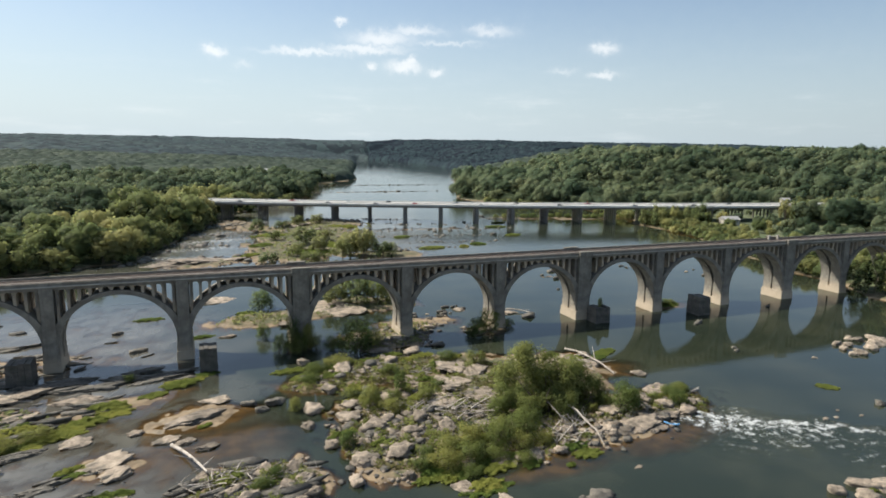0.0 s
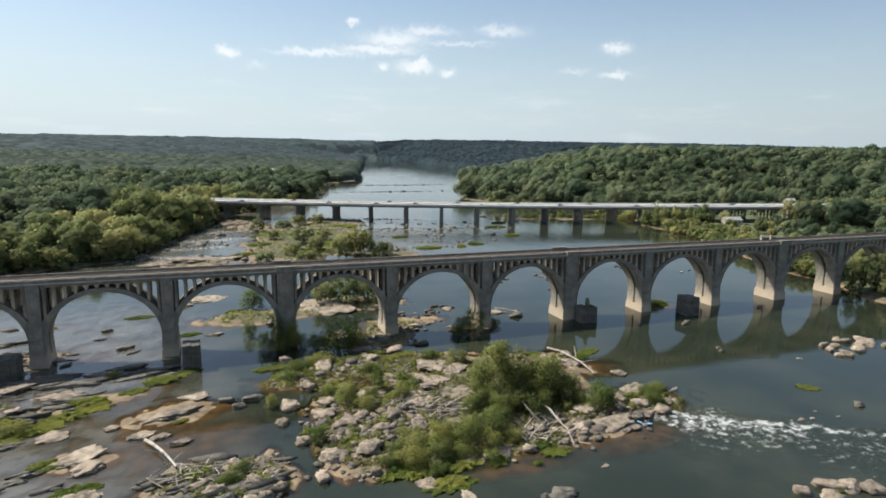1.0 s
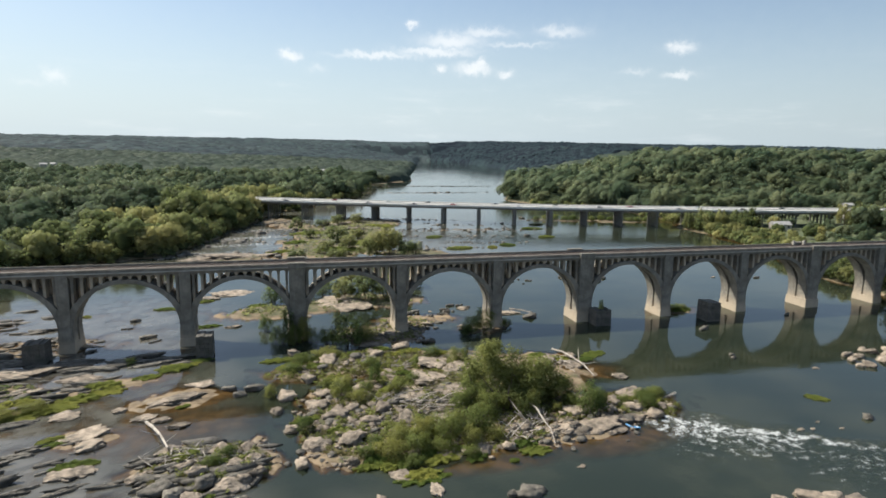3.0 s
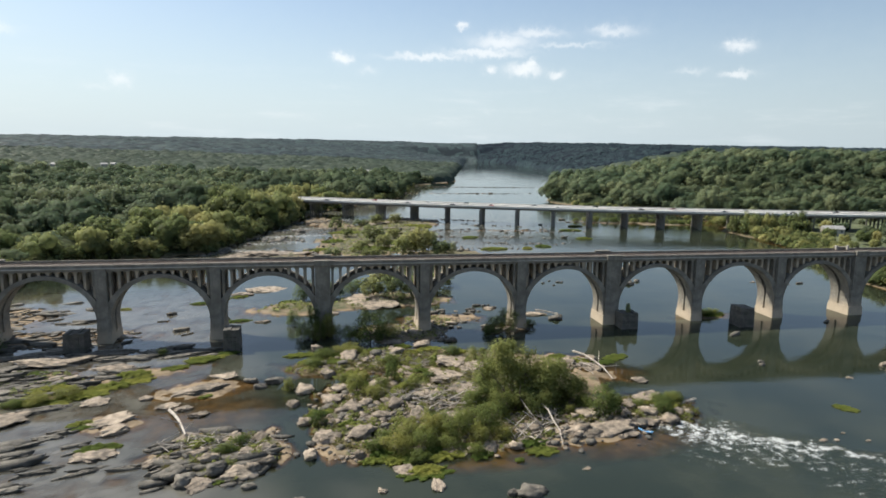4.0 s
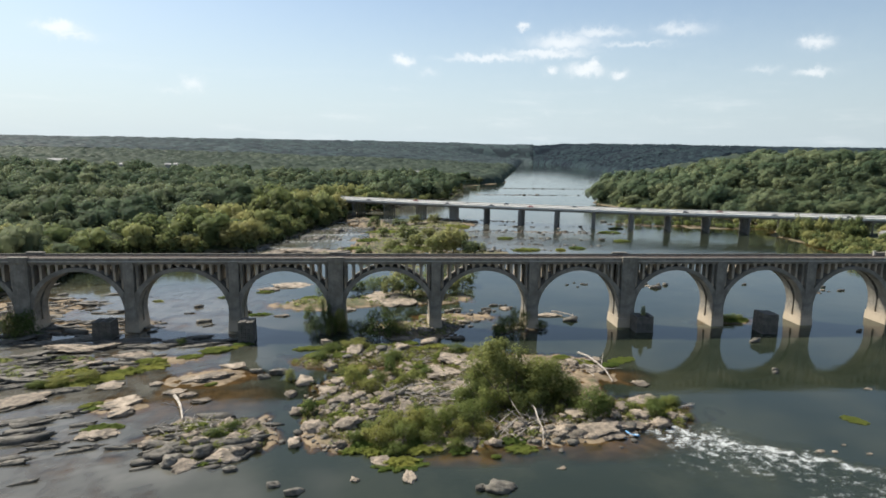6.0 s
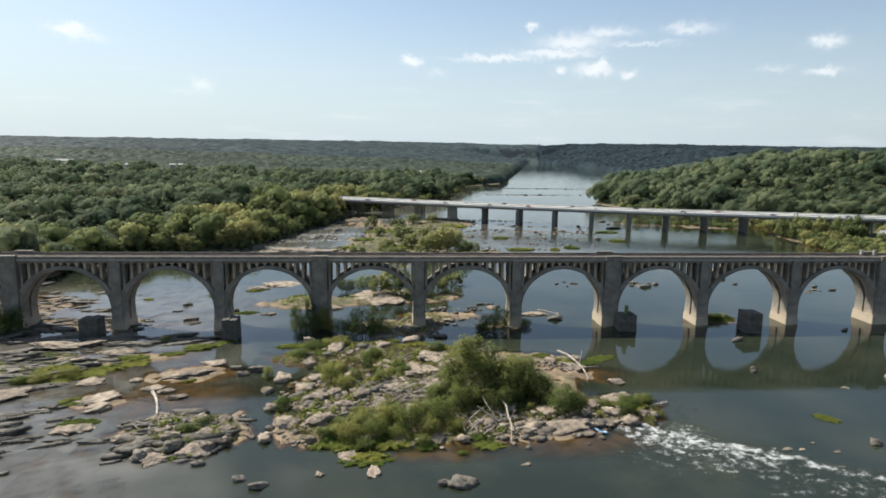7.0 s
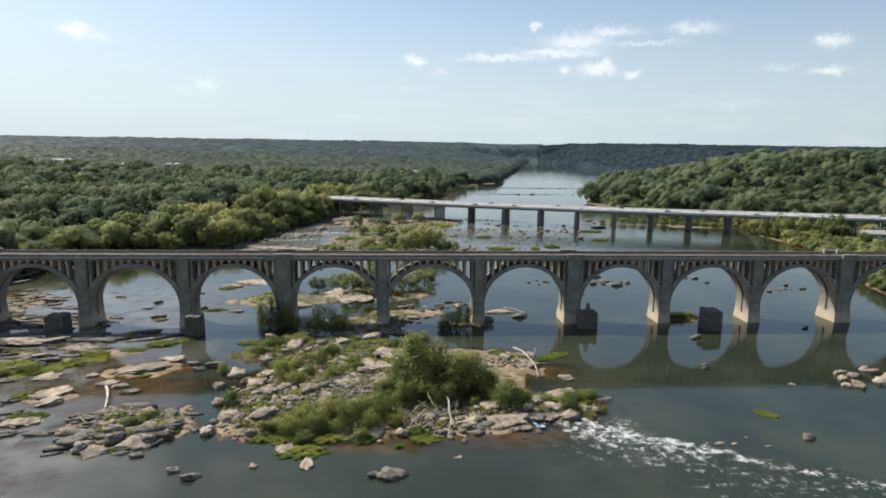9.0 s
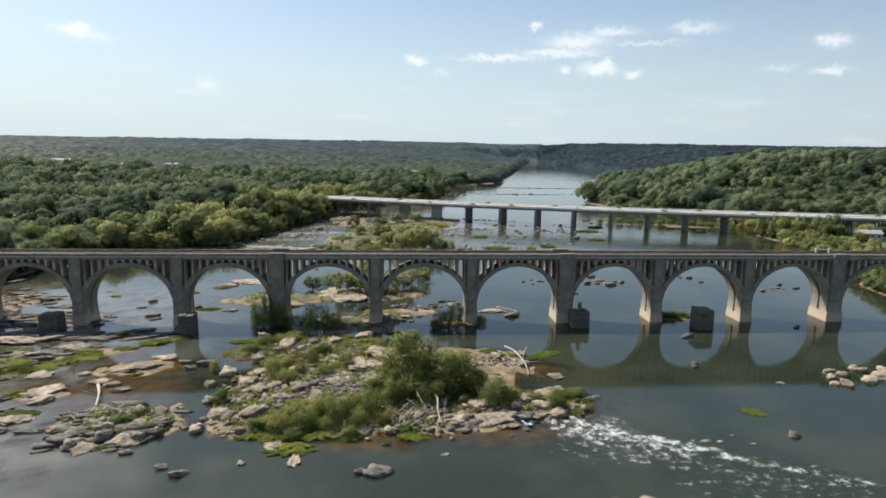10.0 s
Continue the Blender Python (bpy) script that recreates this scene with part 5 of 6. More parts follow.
# shrubs of the island and the shallows: x, y, half width, height
for x, y, w, h in [(25.3, 118.2, 2.7, 4.0), (34.0, 135.3, 3.3, 5.6), (43.5, 141.7, 2.4, 6.2), (47.6, 134.5, 3.2, 3.4), (38.6, 131.4, 3.6, 3.2), (41.0, 103.4, 4.4, 4.4), (46.8, 104.6, 3.9, 4.6), (54.0, 108.0, 5.0, 6.0), (61.7, 110.0, 5.2, 7.0),
                   (49.4, 110.5, 4.2, 4.6), (56.8, 101.0, 2.7, 2.4), (66.1, 117.0, 4.6, 6.5), (104.9, 112.6, 3.2, 3.8), (110.5, 118.5, 3.6, 2.6), (106.5, 118.0, 3.6, 2.6), (90.5, 114.0, 5.6, 7.2), (82.9, 116.0, 2.0, 2.4), (45.0, 99.5, 3.0, 2.4)]:
    set_plant(SHRUBS, x, y, w, h)
for x, y, w, h in [(7.2, 106.5, 2.9, 2.4), (9.9, 110.5, 2.3, 2.0), (-20.4, 172.4, 2.2, 2.2), (-40.3, 140.2, 4.3, 2.6), (-35.1, 143.2, 4.4, 2.6), (-44.9, 138.6, 3.4, 2.0), (23.7, 156.5, 4.2, 2.4), (33.0, 166.4, 6.0, 2.6), (17.5, 140.0, 2.4, 3.6),
                   (40.5, 176.0, 6.0, 10.5), (46.0, 180.0, 4.2, 6.0), (34.0, 179.0, 4.5, 5.5), (82.0, 181.0, 4.6, 6.5), (87.0, 181.5, 5.4, 8.6), (95.9, 186.0, 3.0, 3.2), (79.5, 179.5, 3.6, 3.4), (15.3, 197.7, 3.2, 5.6), (-71.5, 181.5, 5.4, 9.5), (-77.0, 182.5, 5.0, 8.5)]:
    set_plant(SHRUBS, x, y, w, h)
for x, y, w, h in [(44.0, 109.0, 3.6, 3.6), (52.0, 104.0, 3.4, 3.2), (58.5, 105.5, 3.4, 4.2), (57.0, 113.5, 3.2, 4.4), (64.0, 106.0, 3.0, 3.2), (36.5, 104.5, 2.6, 2.4), (39.0, 109.0, 2.2, 2.2), (31.5, 143.0, 2.8, 3.0), (36.5, 142.0, 2.8, 3.4), (40.5, 137.0, 2.4, 3.0),
                   (53.5, 141.0, 2.4, 2.6), (45.0, 155.0, 3.6, 2.6), (63.0, 160.0, 3.6, 2.8), (70.0, 155.0, 4.2, 4.0), (94.5, 117.5, 3.0, 3.6), (87.0, 117.5, 3.2, 4.0), (100.5, 116.0, 2.6, 2.4), (112.5, 120.5, 2.6, 2.0), (26.0, 163.0, 4.6, 2.6), (60.5, 121.0, 3.2, 4.6), (50.0, 115.0, 2.4, 2.8)]:
    set_plant(SHRUBS, x, y, w, h)
for x, y, w, h in [(163.0, 190.5, 3.6, 2.6), (167.0, 191.5, 3.8, 2.8), (171.0, 193.0, 3.2, 2.2)]:
    set_plant(SHRUBS, x, y, w, h)
for i in range(15):
    x = 233 + 7.5 * i
    set_plant(SHRUBS, x, 479 - 0.29 * (x - 230), 4.5, 3.5 + 2.0 * (i * 7 % 5) / 4)
# growth up the flank of the third pier's neighbour
for x, y, w, h in [(22.4, 183.0, 3.0, 12.0), (27.4, 182.6, 2.6, 9.5), (24.6, 181.2, 3.3, 7.0), (19.0, 184.5, 2.8, 6.0), (29.6, 183.2, 2.3, 5.0), (21.0, 181.5, 2.6, 4.2)]:
    set_plant(SHRUBS, x, y, w, h)
# shrubs and small trees on the bars beyond the viaduct
for x, y, w, h in [(18.2, 234.0, 6.6, 8.6), (45.0, 231.0, 7.5, 9.5), (53.0, 229.0, 8.0, 11.5), (61.0, 232.0, 8.0, 10.5), (69.0, 236.0, 7.0, 8.5), (76.0, 251.0, 7.0, 7.0), (50.0, 252.0, 9.0, 10.0), (37.5, 241.0, 6.5, 7.0), (30.0, 238, 6.0, 6.5)]:
    set_plant(SHRUBS + TREES, x, y, w, h)
for x, y, w, h in [(32.8, 442.0, 7.5, 10.6), (55.7, 378.0, 10.0, 11.4), (68.1, 327.0, 8.0, 12.2), (80.0, 329.0, 10.0, 19.0), (88.9, 321.0, 7.5, 11.0), (74.0, 335.0, 8.5, 14.0), (51.7, 458.0, 8.0, 6.4), (60.0, 352.0, 8.0, 9.5), (46.0, 340.0, 8.0, 7.5),
                   (86.0, 345.0, 8.0, 12.0), (95.0, 328.0, 6.5, 8.0), (40.0, 400.0, 6.0, 7.0), (70.0, 390.0, 7.5, 8.0), (64.0, 470.0, 8.0, 9.0), (80.0, 478.0, 7.0, 7.5), (30, 325, 7, 6), (52, 322, 8, 7)]:
    set_plant(TREES, x, y, w, h)


def willow():
    """The island's great shrub-tree: several stems, one tall lobe and two lower ones."""
    ob = empty("willow_tree", "large dense green willow thicket crowning the rocky island", "tree", at=(75, 123, 0.4))
    bm = bmesh.new()
    r = np.random.RandomState(77)
    for _ in range(16):
        a, d = r.uniform(0, 6.283), r.uniform(1, 7)
        foot = Vector((r.normal(0, 4.0), r.normal(0, 2.0), -0.4))
        end = foot + Vector((math.cos(a) * d, math.sin(a) * d * 0.7, r.uniform(5, 9)))
        limb(bm, [foot, foot.lerp(end, 0.5) + Vector((r.normal(0, 0.5), r.normal(0, 0.5), 0.6)), end], 0.22, 0.06)
    part("stem", bm, BARK, ob)
    for cx, cy, w, h, seed, n in ((-5.0, 2.0, 8.6, 17.0, 301, 18), (5.5, 0.5, 8.8, 11.5, 302, 16), (11.5, -1.0, 5.6, 6.6, 303, 10), (-11.0, -1.5, 5.0, 8.0, 304, 10), (0.0, -5.0, 7.0, 5.5, 305, 12)):
        v, f, ways = crown(seed, n, n * 420, 0.034, h / w, 0.25, 0.9, 0.15, 1.0)
        v = v * (w, w * 0.85, w) + (cx, cy, 0)
        v[:, 2] = np.maximum(v[:, 2], 0.05)
        part("crown", bulge(array_mesh("crown", v, f, LEAF_WILLOW), ways), None, ob)


willow()

# trees of the left bank's front, the highway's left end and the low right shore
tr = np.random.RandomState(9)
for y in np.arange(240, 585, 7.5):
    for d, lo, hi in ((3.5, 8, 12), (12, 10, 14.5)):
        yy = y + tr.uniform(-3, 3)
        x = float(np.interp(yy, BANK_L[:, 0], BANK_L[:, 1])) - d - tr.uniform(-2, 3)
        if bool(keep_wood(np.array([x]), np.array([yy]), -3)[0]):
            set_plant(TREES, x, yy, tr.uniform(6.0, 9.0), tr.uniform(lo, hi))
for y in np.arange(205, 455, 8.5):
    for d, lo, hi in ((3, 6, 8.5), (13, 7, 10)):
        yy = y + tr.uniform(-3, 3)
        x = float(np.interp(yy, BANK_R[:, 0], BANK_R[:, 1])) + d + tr.uniform(-2, 3)
        if bool(keep_wood(np.array([x]), np.array([yy]), -3)[0]):
            set_plant(TREES, x, yy, tr.uniform(5.0, 7.5), tr.uniform(lo, hi))
brink = []
for lo, hi, side in ((150, 900, -1), (200, 620, 1)):
    for y in np.arange(lo, hi, 5.0):
        yy = y + tr.uniform(-2, 2)
        inner, outer = float(bank_far(0.0, yy)[0]), float(-bank_far(0.0, yy)[1])
        x = inner - 1.5 + tr.uniform(-2.5, 1) if side < 0 else outer + 1.5 + tr.uniform(-1, 2.5)
        if bool(keep_wood(np.array([x]), np.array([yy]), -6)[0]) and abs(yy - 190) > 14:
            brink.append((x, yy))
woodland("bank_bushes", "olive-green bushes leaning over the water along both banks", LEAF_BANK, np.array(brink), mid_t, tr, (3.4, 6.0), None, 1.05, -0.1)
# a tall row that hides the highway's left end
for x in np.arange(-90, -6, 6.0):
    ey = float(np.interp(x, EDGE[:, 0], EDGE[:, 1]))
    set_plant(TREES, x + tr.uniform(-2, 2), ey - tr.uniform(8, 15), tr.uniform(6, 8.5), tr.uniform(18.5, 22))

# growth round the viaduct's right end
for i in range(30):
    x, y = tr.uniform(266, 350), tr.choice([tr.uniform(150, 180), tr.uniform(199, 212)])
    if land(x, y) > 0.8:
        set_plant(TREES, x, y, tr.uniform(4.5, 7), tr.uniform(7, 12.5))
for x, y, w, h in [(263, 181, 5.0, 12.0), (268, 177.5, 6.0, 15.0), (275, 179.5, 6.5, 18.0), (283, 176, 6.5, 17.0), (291, 179, 7.0, 19.0), (271, 171, 5.5, 10.0), (300, 176, 7.0, 18.0), (280, 168, 6.0, 11.0), (309, 179, 7.0, 18.0), (318, 176, 7.0, 16.0), (292, 168, 6.5, 12.0)]:
    set_plant(TREES, x, y, w, h)
# and one that hides its right end
for x in np.arange(450, 600, 5.0):
    ey = float(np.interp(x, EDGE[:, 0], EDGE[:, 1]))
    set_plant(TREES, x + tr.uniform(-2, 2), ey - tr.uniform(6, 16), tr.uniform(6, 9), max(8.0, 23 - float(land(x, ey - 10))) + tr.uniform(-1, 2))
# tall trees on the low shore that reach over the deck's edge
shore_rng = np.random.RandomState(31)
for x in np.arange(309, 374, 4.2):
    for back in (9, 19):
        px, ey = x + shore_rng.uniform(-2, 2), float(np.interp(x, EDGE[:, 0], EDGE[:, 1]))
        py = ey - back + shore_rng.uniform(-3, 2)
        if bool(keep_wood(np.array([px]), np.array([py]), 0)[0]):
            set_plant(TREES, px, py, shore_rng.uniform(4.6, 6.4), shore_rng.uniform(10.5, 14.5) + (4 if shore_rng.uniform(0, 1) < 0.2 else 0))


def weeds(name, label, n, spots, mat, seed, leaf, tall, gap=0.1):
    """Low growth between the stones, in patches."""
    r = np.random.RandomState(seed)
    xs, ys = [], []
    for cx, cy, rx, ry, share in spots:
        a, d = r.uniform(0, 6.283, int(n * share)), np.sqrt(r.uniform(0, 1, int(n * share)))
        xs.append(cx + rx * d * np.cos(a))
        ys.append(cy + ry * d * np.sin(a))
    x, y = np.concatenate(xs), np.concatenate(ys)
    z = land(x, y)
    patch = field(x, y, 9, seed) + 0.6 * field(x, y, 4, seed + 1)
    ok = (z > -0.05) & (patch > gap)
    x, y, z, patch = x[ok], y[ok], z[ok], patch[ok]
    at = np.stack([x, y, z + tall * r.uniform(0.05, 1, len(x)) * np.clip(patch, 0.2, 1)], 1)
    v, f = leaf_quads(at, np.tile((0, 0, 0.7), (len(x), 1)), leaf, r, 0.6)
    tagged(part(name, bulge(array_mesh(name, v, f, mat), np.tile((0, 0, 0.6), (len(v), 1))), None), label, "weeds", kind="stuff")


weeds("island_weeds", "low green weeds between the island rocks", 90000,
      [(55, 128, 36, 28, 0.6), (38, 158, 24, 14, 0.16), (100, 114, 18, 9, 0.1), (6, 106, 12, 11, 0.05), (50, 190, 24, 14, 0.09)], LEAF_BUSH, 61, 0.24, 1.35, 0.0)
weeds("bar_weeds", "low green weeds over the gravel bars upstream", 16000,
      [(62, 400, 40, 100, 0.6), (35, 225, 40, 14, 0.2), (-60, 152, 26, 10, 0.1)], LEAF_BANK, 65, 0.6, 1.3)
weeds("dry_weeds", "straw-brown dry weeds and litter between the island rocks", 60000,
      [(52, 130, 36, 30, 0.6), (38, 158, 24, 14, 0.18), (100, 114, 18, 9, 0.12), (6, 106, 12, 11, 0.1)], DRY_WEED, 71, 0.22, 0.8, -0.15)

# ---------------------------------------------------------------- old bridge piers in the river
def old_pier(x0, x1, y0, y1, tall, seed):
    """A stump of the former bridge: battered courses of dark stone with a broken top."""
    r = random.Random(seed)
    ob = empty("old_stone_pier", "dark ruined masonry pier stump standing in the river", "pier stump", "old pier stumps", at=((x0 + x1) / 2, (y0 + y1) / 2, 0))
    w, d = (x1 - x0) / 2, (y1 - y0) / 2
    n = max(5, round(tall / 0.95))
    z = -2.0
    step = (tall + 2.0) / n
    for i in range(n):
        t = 0.05 * (n - i) / n
        bm = bmesh.new()
        m = 4
        for k in range(m):
            a, b = -w * (1 + t) + 2 * w * (1 + t) * k / m, -w * (1 + t) + 2 * w * (1 + t) * (k + 1) / m
            top = step - 0.02 if i < n - 1 else step * r.uniform(0.5, 1.1)
            o = r.uniform(-0.06, 0.08)
            box(bm, a + 0.012, b - 0.012, -d * (1 + t) - o, d * (1 + t) + o, z, z + top, 0.06)
        part("course", bm, STONE, ob)
        z += step
    return ob


old_pier(-48.6, -43.0, 177.0, 182.5, 6.2, 1)
old_pier(-3.3, 1.2, 172.5, 178.0, 7.0, 2)
old_pier(126.8, 132.6, 178.6, 184.0, 5.6, 3)
old_pier(169.8, 175.2, 175.5, 181.5, 7.0, 4)
set_plant(SHRUBS, 129.5, 180.5, 1.3, 4.0, -5.2)

# ---------------------------------------------------------------- driftwood
log_rng = random.Random(21)


def log(x0, y0, x1, y1, z0, z1, thick, group="driftwood", bend=0.06):
    a, b = Vector((0, 0, 0)), Vector((x1 - x0, y1 - y0, z1 - z0))
    side = Vector((-b.y, b.x, 0.3 * b.length)) * bend
    bm = bmesh.new()
    pts = [a.lerp(b, t) + side * (math.sin(3.1 * t) + log_rng.uniform(-0.4, 0.4)) for t in (0, 0.2, 0.45, 0.7, 1.0)]
    limb(bm, pts, thick, thick * 0.45, 7)
    for _ in range(2 if b.length > 3 else 0):
        t = log_rng.uniform(0.5, 0.95)
        p = a.lerp(b, t) + side * math.sin(3.1 * t)
        q = p + Vector((log_rng.uniform(-1, 1), log_rng.uniform(-1, 1), log_rng.uniform(0.1, 0.9))) * (0.22 * b.length)
        limb(bm, [p, p.lerp(q, 0.5) + Vector((0, 0, 0.05)), q], thick * 0.4, thick * 0.12, 5)
    ob = part("driftwood_log", bm, WOOD)
    ob.location = (x0, y0, z0)
    return tagged(ob, "bleached bare driftwood log stranded on the rocks", "driftwood", group)


def pile(cx, cy, rx, ry, n, size, group, steep=0.15, main=None):
    for i in range(n):
        x, y = cx + log_rng.gauss(0, 0.45) * rx, cy + log_rng.gauss(0, 0.45) * ry
        a = log_rng.uniform(0, 6.283) if main is None else radians(main) + log_rng.gauss(0, 0.45)
        r = size * log_rng.uniform(0.5, 1.3)
        z = height(x, y) + 0.25 + 0.05 * (i % 7)
        log(x, y, x + math.cos(a) * r, y + math.sin(a) * r, z, z + r * abs(log_rng.gauss(0, steep)), log_rng.uniform(0.08, 0.2), group)


log(-8.6, 130.4, -1.9, 115.0, 0.5, 1.5, 0.42, "driftwood of the islet", 0.02)
log(39.6, 133.5, 43.5, 129.0, 2.2, 0.9, 0.22, "driftwood of the island")
log(41.0, 130.0, 58.0, 133.0, 0.9, 1.2, 0.25, "driftwood of the island")
log(75.8, 116.0, 75.0, 100.8, 3.2, 0.4, 0.26, "driftwood of the island")
log(98.5, 154.5, 102.5, 134.6, 1.4, 0.5, 0.36, "driftwood of the island", 0.1)
log(109.9, 115.6, 117.2, 118.9, 0.2, 0.5, 0.3, "driftwood of the island")
log(12.2, 111.2, 18.0, 111.7, 0.5, 0.4, 0.14, "driftwood of the islet")
log(104.0, 203.5, 112.0, 198.0, 1.0, 0.3, 0.3, "driftwood by the viaduct")
pile(47, 127, 8, 4, 30, 4.2, "driftwood of the island", 0.2, 10)
pile(55, 123.5, 5, 3.5, 16, 4.5, "driftwood of the island", 0.25, -20)
pile(69, 107, 5, 4, 18, 4.2, "driftwood of the island", 0.5)
pile(75, 111, 4, 4, 14, 4.0, "driftwood of the island", 0.4)
pile(53, 152, 5, 3, 10, 3.6, "driftwood of the island", 0.12, 0)
pile(99, 148, 3, 6, 10, 4.0, "driftwood of the island", 0.2, -70)
pile(0, 112, 7, 4, 24, 4.2, "driftwood of the islet", 0.2)
pile(10, 110, 6, 3, 10, 3.2, "driftwood of the islet", 0.15, 0)


# ---------------------------------------------------------------- the kayak
def plain(name, colour, rough=0.45, metal=0.0):
    m, k = material(name)
    n = k.noise(k.coord(), 3.0, 4)
    finish(k, k.mix(k.math("MULTIPLY", n, 0.3), colour, [c * 0.6 for c in colour]), rough, None, metal)
    return m


BLUE, DARK, PALE = plain("blue_plastic", (0.12, 0.33, 0.6)), plain("dark_plastic", (0.02, 0.02, 0.025)), plain("pale_plastic", (0.6, 0.68, 0.75))


def kayak(x, y, turn):
    ob = empty("kayak", "small blue and white sit-in kayak beached on the sand", "kayak", at=(x, y, height(x, y) + 0.05))
    ob.rotation_euler = (0, radians(-3), radians(turn))
    bm = bmesh.new()
    rings = []
    n = 14
    for i in range(n + 1):
        t = i / n
        w = 0.42 * math.sin(math.pi * min(max(t, 0.02), 0.98)) ** 0.6
        rise = 0.22 * abs(2 * t - 1) ** 3
        xx = -1.7 + 3.4 * t
        rings.append([bm.verts.new((xx, w * a, z + rise)) for a, z in ((0, 0), (0.62, 0.04), (1.0, 0.22), (0.9, 0.34), (0, 0.4), (-0.9, 0.34), (-1.0, 0.22), (-0.62, 0.04))])
    for p, q in zip(rings, rings[1:]):
        for j in range(8):
            bm.faces.new((p[j], p[(j + 1) % 8], q[(j + 1) % 8], q[j]))
    bm.faces.new(rings[0])
    bm.faces.new(rings[-1])
    bmesh.ops.recalc_face_normals(bm, faces=bm.faces)
    part("hull", bm, BLUE, ob, "blue plastic hull", True)
    bm = bmesh.new()
    bmesh.ops.create_cone(bm, cap_ends=True, segments=20, radius1=0.34, radius2=0.3, depth=0.08, matrix=Matrix.Translation((-0.15, 0, 0.43)) @ Matrix.Diagonal((1.9, 0.9, 1, 1)))
    part("cockpit", bm, DARK, ob, "dark open cockpit")
    for s in (-1, 1):
        bm = bmesh.new()
        box(bm, -1.05 if s < 0 else 0.75, -0.85 if s < 0 else 1.25, -0.16, 0.16, 0.4, 0.44 + 0.03 * s, 0.02)
        part("hatch", bm, PALE, ob, "white deck hatch")


kayak(96.0, 104.6, -52)

# ---------------------------------------------------------------- cars on the highway
RUBBER, GLASS = plain("tyre_rubber", (0.02, 0.02, 0.02), 0.9), plain("car_glass", (0.03, 0.035, 0.04), 0.1)


def car(colour, name, label):
    ob = empty("car", label, "car", "cars on the highway")
    paint = plain(name, colour, 0.3)
    bm = bmesh.new()
    box(bm, -2.25, 2.25, -0.9, 0.9, 0.35, 0.95, 0.16)
    part("body", bm, paint, ob)
    bm = bmesh.new()
    box(bm, -1.5, 0.9, -0.82, 0.82, 0.93, 1.46, 0.05, 0.22)
    part("cabin", bm, GLASS, ob, "dark window glass")
    bm = bmesh.new()
    box(bm, -1.2, 0.6, -0.6, 0.6, 1.45, 1.5, 0.02)
    part("roof", bm, paint, ob)
    for x in (-1.4, 1.4):
        for y in (-0.82, 0.82):
            bm = bmesh.new()
            bmesh.ops.create_cone(bm, cap_ends=True, segments=14, radius1=0.33, radius2=0.33, depth=0.22, matrix=Matrix.Translation((x, y, 0.33)) @ Matrix.Rotation(radians(90), 4, "X"))
            part("wheel", bm, RUBBER, ob)
    return ob


FLEET = [car((0.03, 0.032, 0.035), "black_paint", "black passenger car driving on the highway bridge"), car((0.65, 0.65, 0.63), "white_paint", "white passenger car driving on the highway bridge"),
         car((0.16, 0.17, 0.18), "grey_paint", "dark grey passenger car driving on the highway bridge"), car((0.3, 0.03, 0.025), "red_paint", "dull red passenger car driving on the highway bridge")]
used = set()
for i, (s, lane) in enumerate([(178, 4), (215, 20), (248, 8), (262, 18), (287, 4), (296, 22), (318, 8), (352, 18), (371, 4), (402, 22), (436, 8), (463, 18), (498, 4), (520, 22), (551, 8), (590, 18)]):
    p, w = edge_at(s)
    c = p + np.array((-w[1], w[0])) * lane
    m = pose(c[0], c[1], HIGH + 0.004, 0, 0, math.degrees(math.atan2(w[1], w[0])) + (180 if lane > 13 else 0))
    k = (i * 3 + i // 5) % 4
    if k in used:
        copy_thing(FLEET[k], m)
    else:
        used.add(k)
        FLEET[k].matrix_basis = m

# ---------------------------------------------------------------- houses among the trees
HOUSEWALL, ROOF, WINDOW = surface("pale_siding", (0.36, 0.33, 0.28), (0.5, 0.46, 0.4), 0.3, 0.85), surface("grey_roof", (0.25, 0.25, 0.25), (0.38, 0.37, 0.36), 0.4, 0.8), plain("window_glass", (0.05, 0.06, 0.07), 0.15)


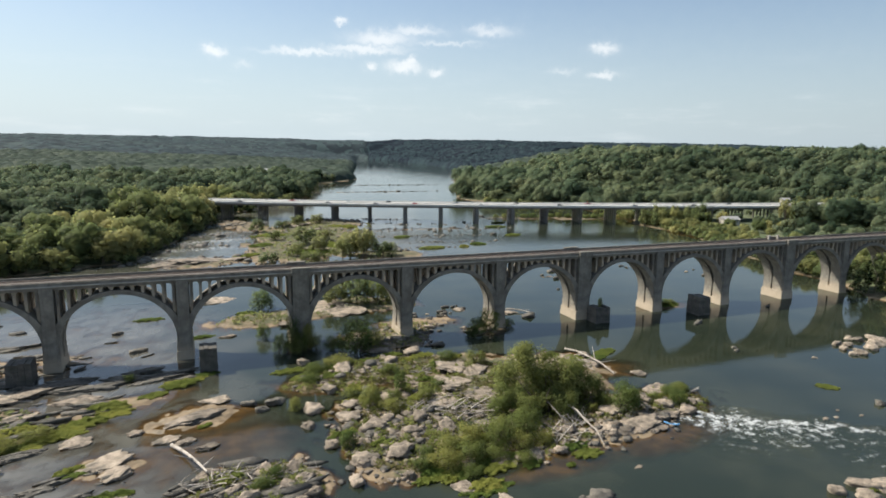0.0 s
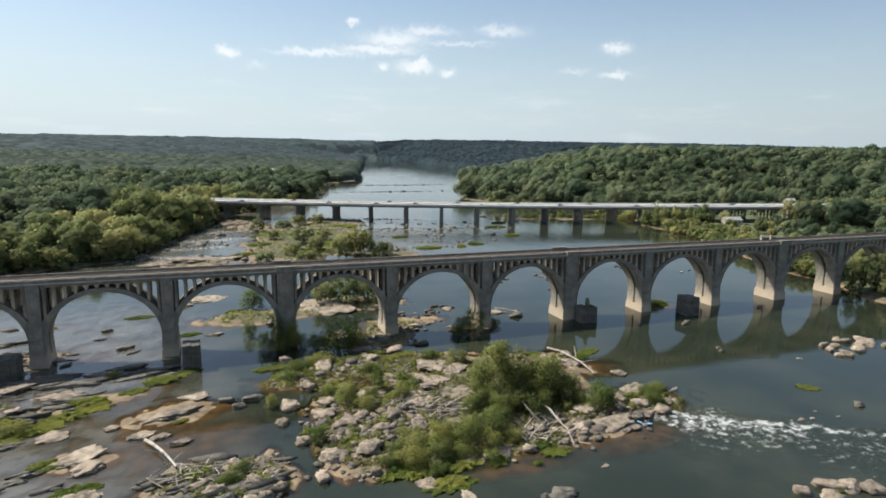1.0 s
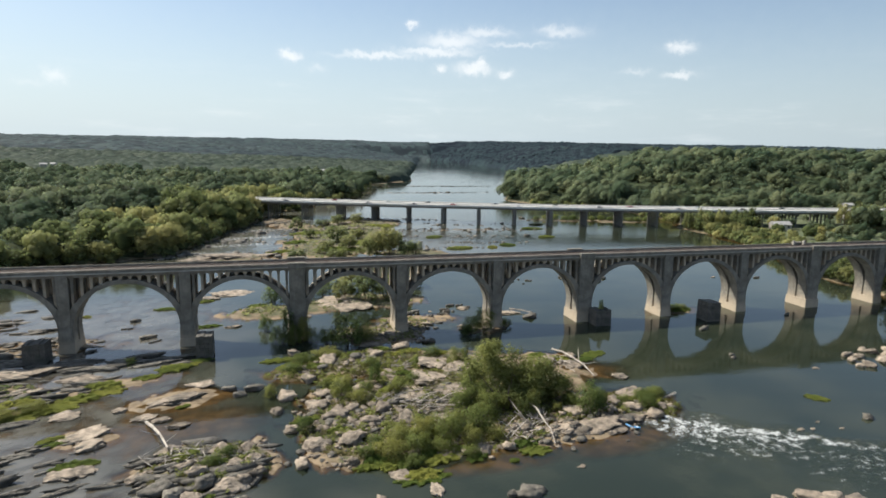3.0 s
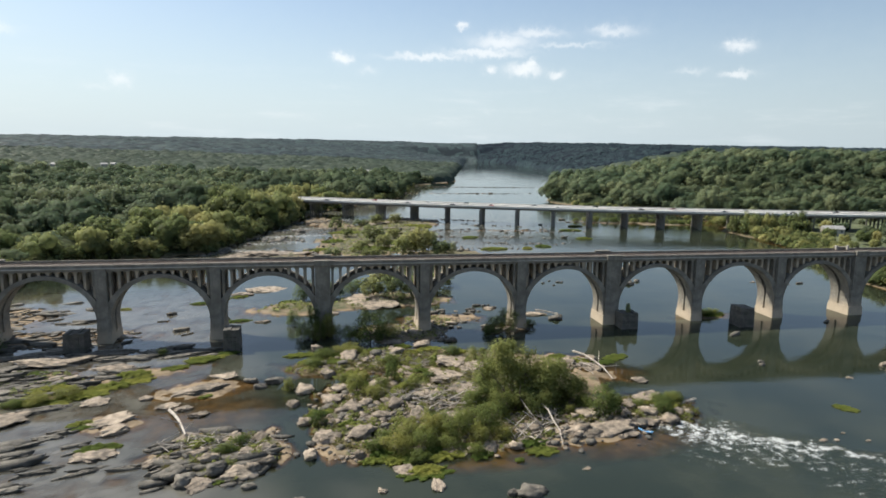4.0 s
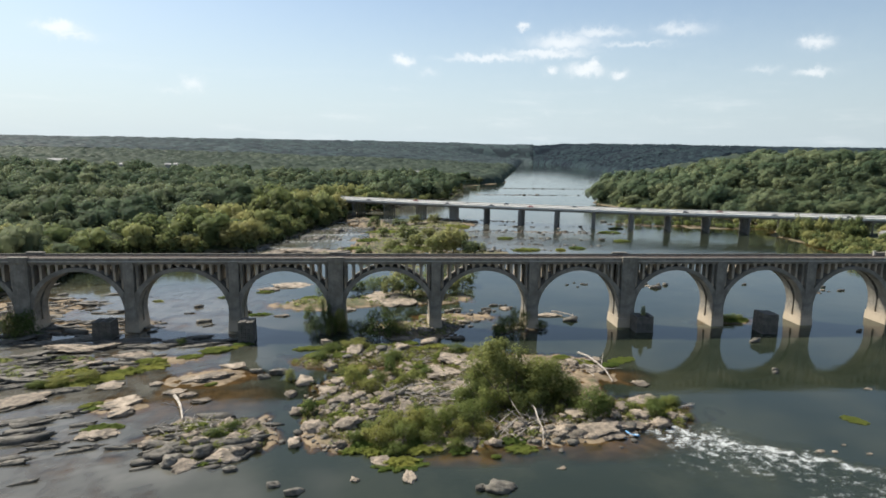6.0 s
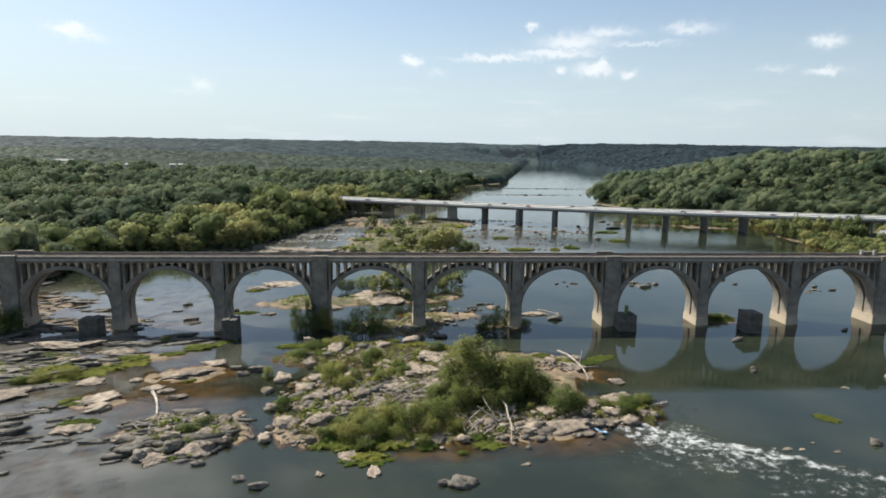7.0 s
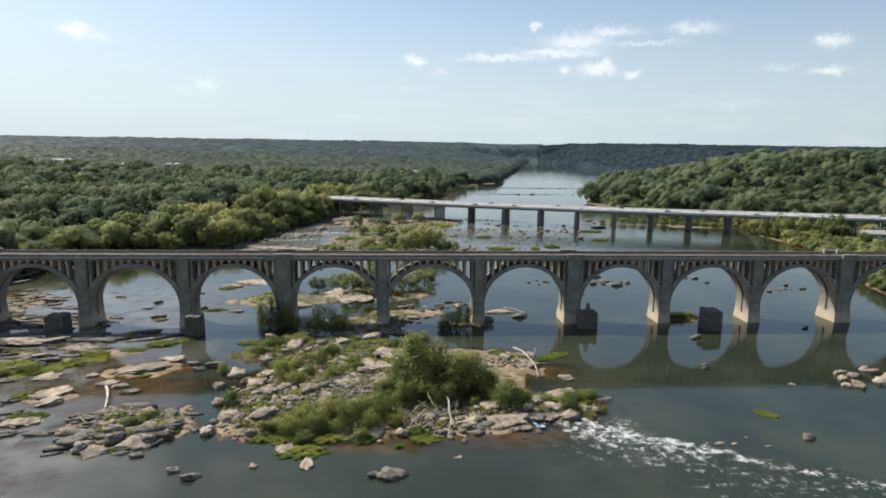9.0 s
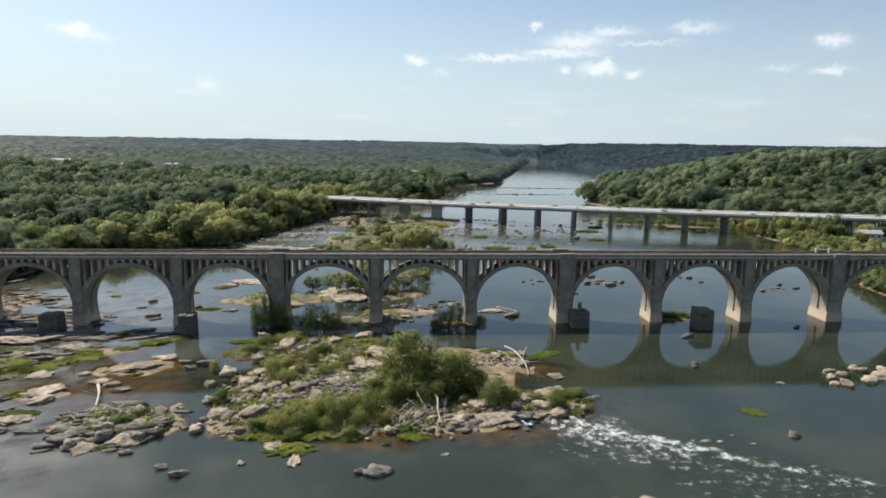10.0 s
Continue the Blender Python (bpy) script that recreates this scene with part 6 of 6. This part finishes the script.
def house(x, y, base, w, d, h, turn, label):
    ob = empty("house", label, "house", "houses among the trees", at=(x, y, base))
    ob.rotation_euler = (0, 0, radians(turn))
    bm = bmesh.new()
    box(bm, -w / 2, w / 2, -d / 2, d / 2, 0, h)
    part("wall", bm, HOUSEWALL, ob)
    bm = bmesh.new()
    v = [bm.verts.new(p) for p in ((-w / 2 - 0.5, -d / 2 - 0.5, h), (w / 2 + 0.5, -d / 2 - 0.5, h), (w / 2 + 0.5, d / 2 + 0.5, h), (-w / 2 - 0.5, d / 2 + 0.5, h), (-w / 2 - 0.5, 0, h + d * 0.28), (w / 2 + 0.5, 0, h + d * 0.28))]
    for f in ((0, 1, 5, 4), (2, 3, 4, 5), (0, 4, 3), (1, 2, 5), (3, 2, 1, 0)):
        bm.faces.new([v[i] for i in f])
    part("roof", bm, ROOF, ob)
    n = max(2, int(w // 4))
    for i in range(n):
        cx = -w / 2 + w * (i + 0.5) / n
        bm = bmesh.new()
        box(bm, cx - 0.7, cx + 0.7, -d / 2 - 0.06, -d / 2 - 0.004, h - 2.4, h - 0.8)
        part("window", bm, WINDOW, ob)


for x, y, top, w, d, turn in ((-521, 1109, 28, 30, 12, 8), (-308, 1018, 26, 9, 8, 20), (-296, 1022, 26.5, 7, 7, -12), (-385, 1044, 24.5, 13, 9, 0), (90, 1003, 19, 12, 9, -10)):
    base = float(land(x, y)) - 0.3
    house(x, y, base, w, d, max(5.0, top - base), turn, "distant pale house showing above the treetops")
house(388, 376, float(land(388, 376)) - 0.2, 13, 8, 5.2, -12, "pale low house beside the low wooded shore")
house(512, 432, float(land(512, 432)) - 0.2, 7, 6, max(5.0, 15.0 - float(land(512, 432))), -10, "pale building among trees near the highway")


def signal_box(x, y):
    ob = empty("signal_box", "small pale trackside signal cabinet on the viaduct", "signal box", "signal boxes", at=(x, y, DECK - 0.12))
    bm = bmesh.new()
    box(bm, -0.45, 0.45, -0.35, 0.35, 0, 1.7, 0.04)
    part("cabinet", bm, CORNICE, ob)
    bm = bmesh.new()
    box(bm, -0.55, 0.55, -0.45, 0.45, 1.703, 1.82, 0.02)
    part("roof", bm, CORNICE, ob)


signal_box(222.0, 193.4)
signal_box(227.0, 193.4)
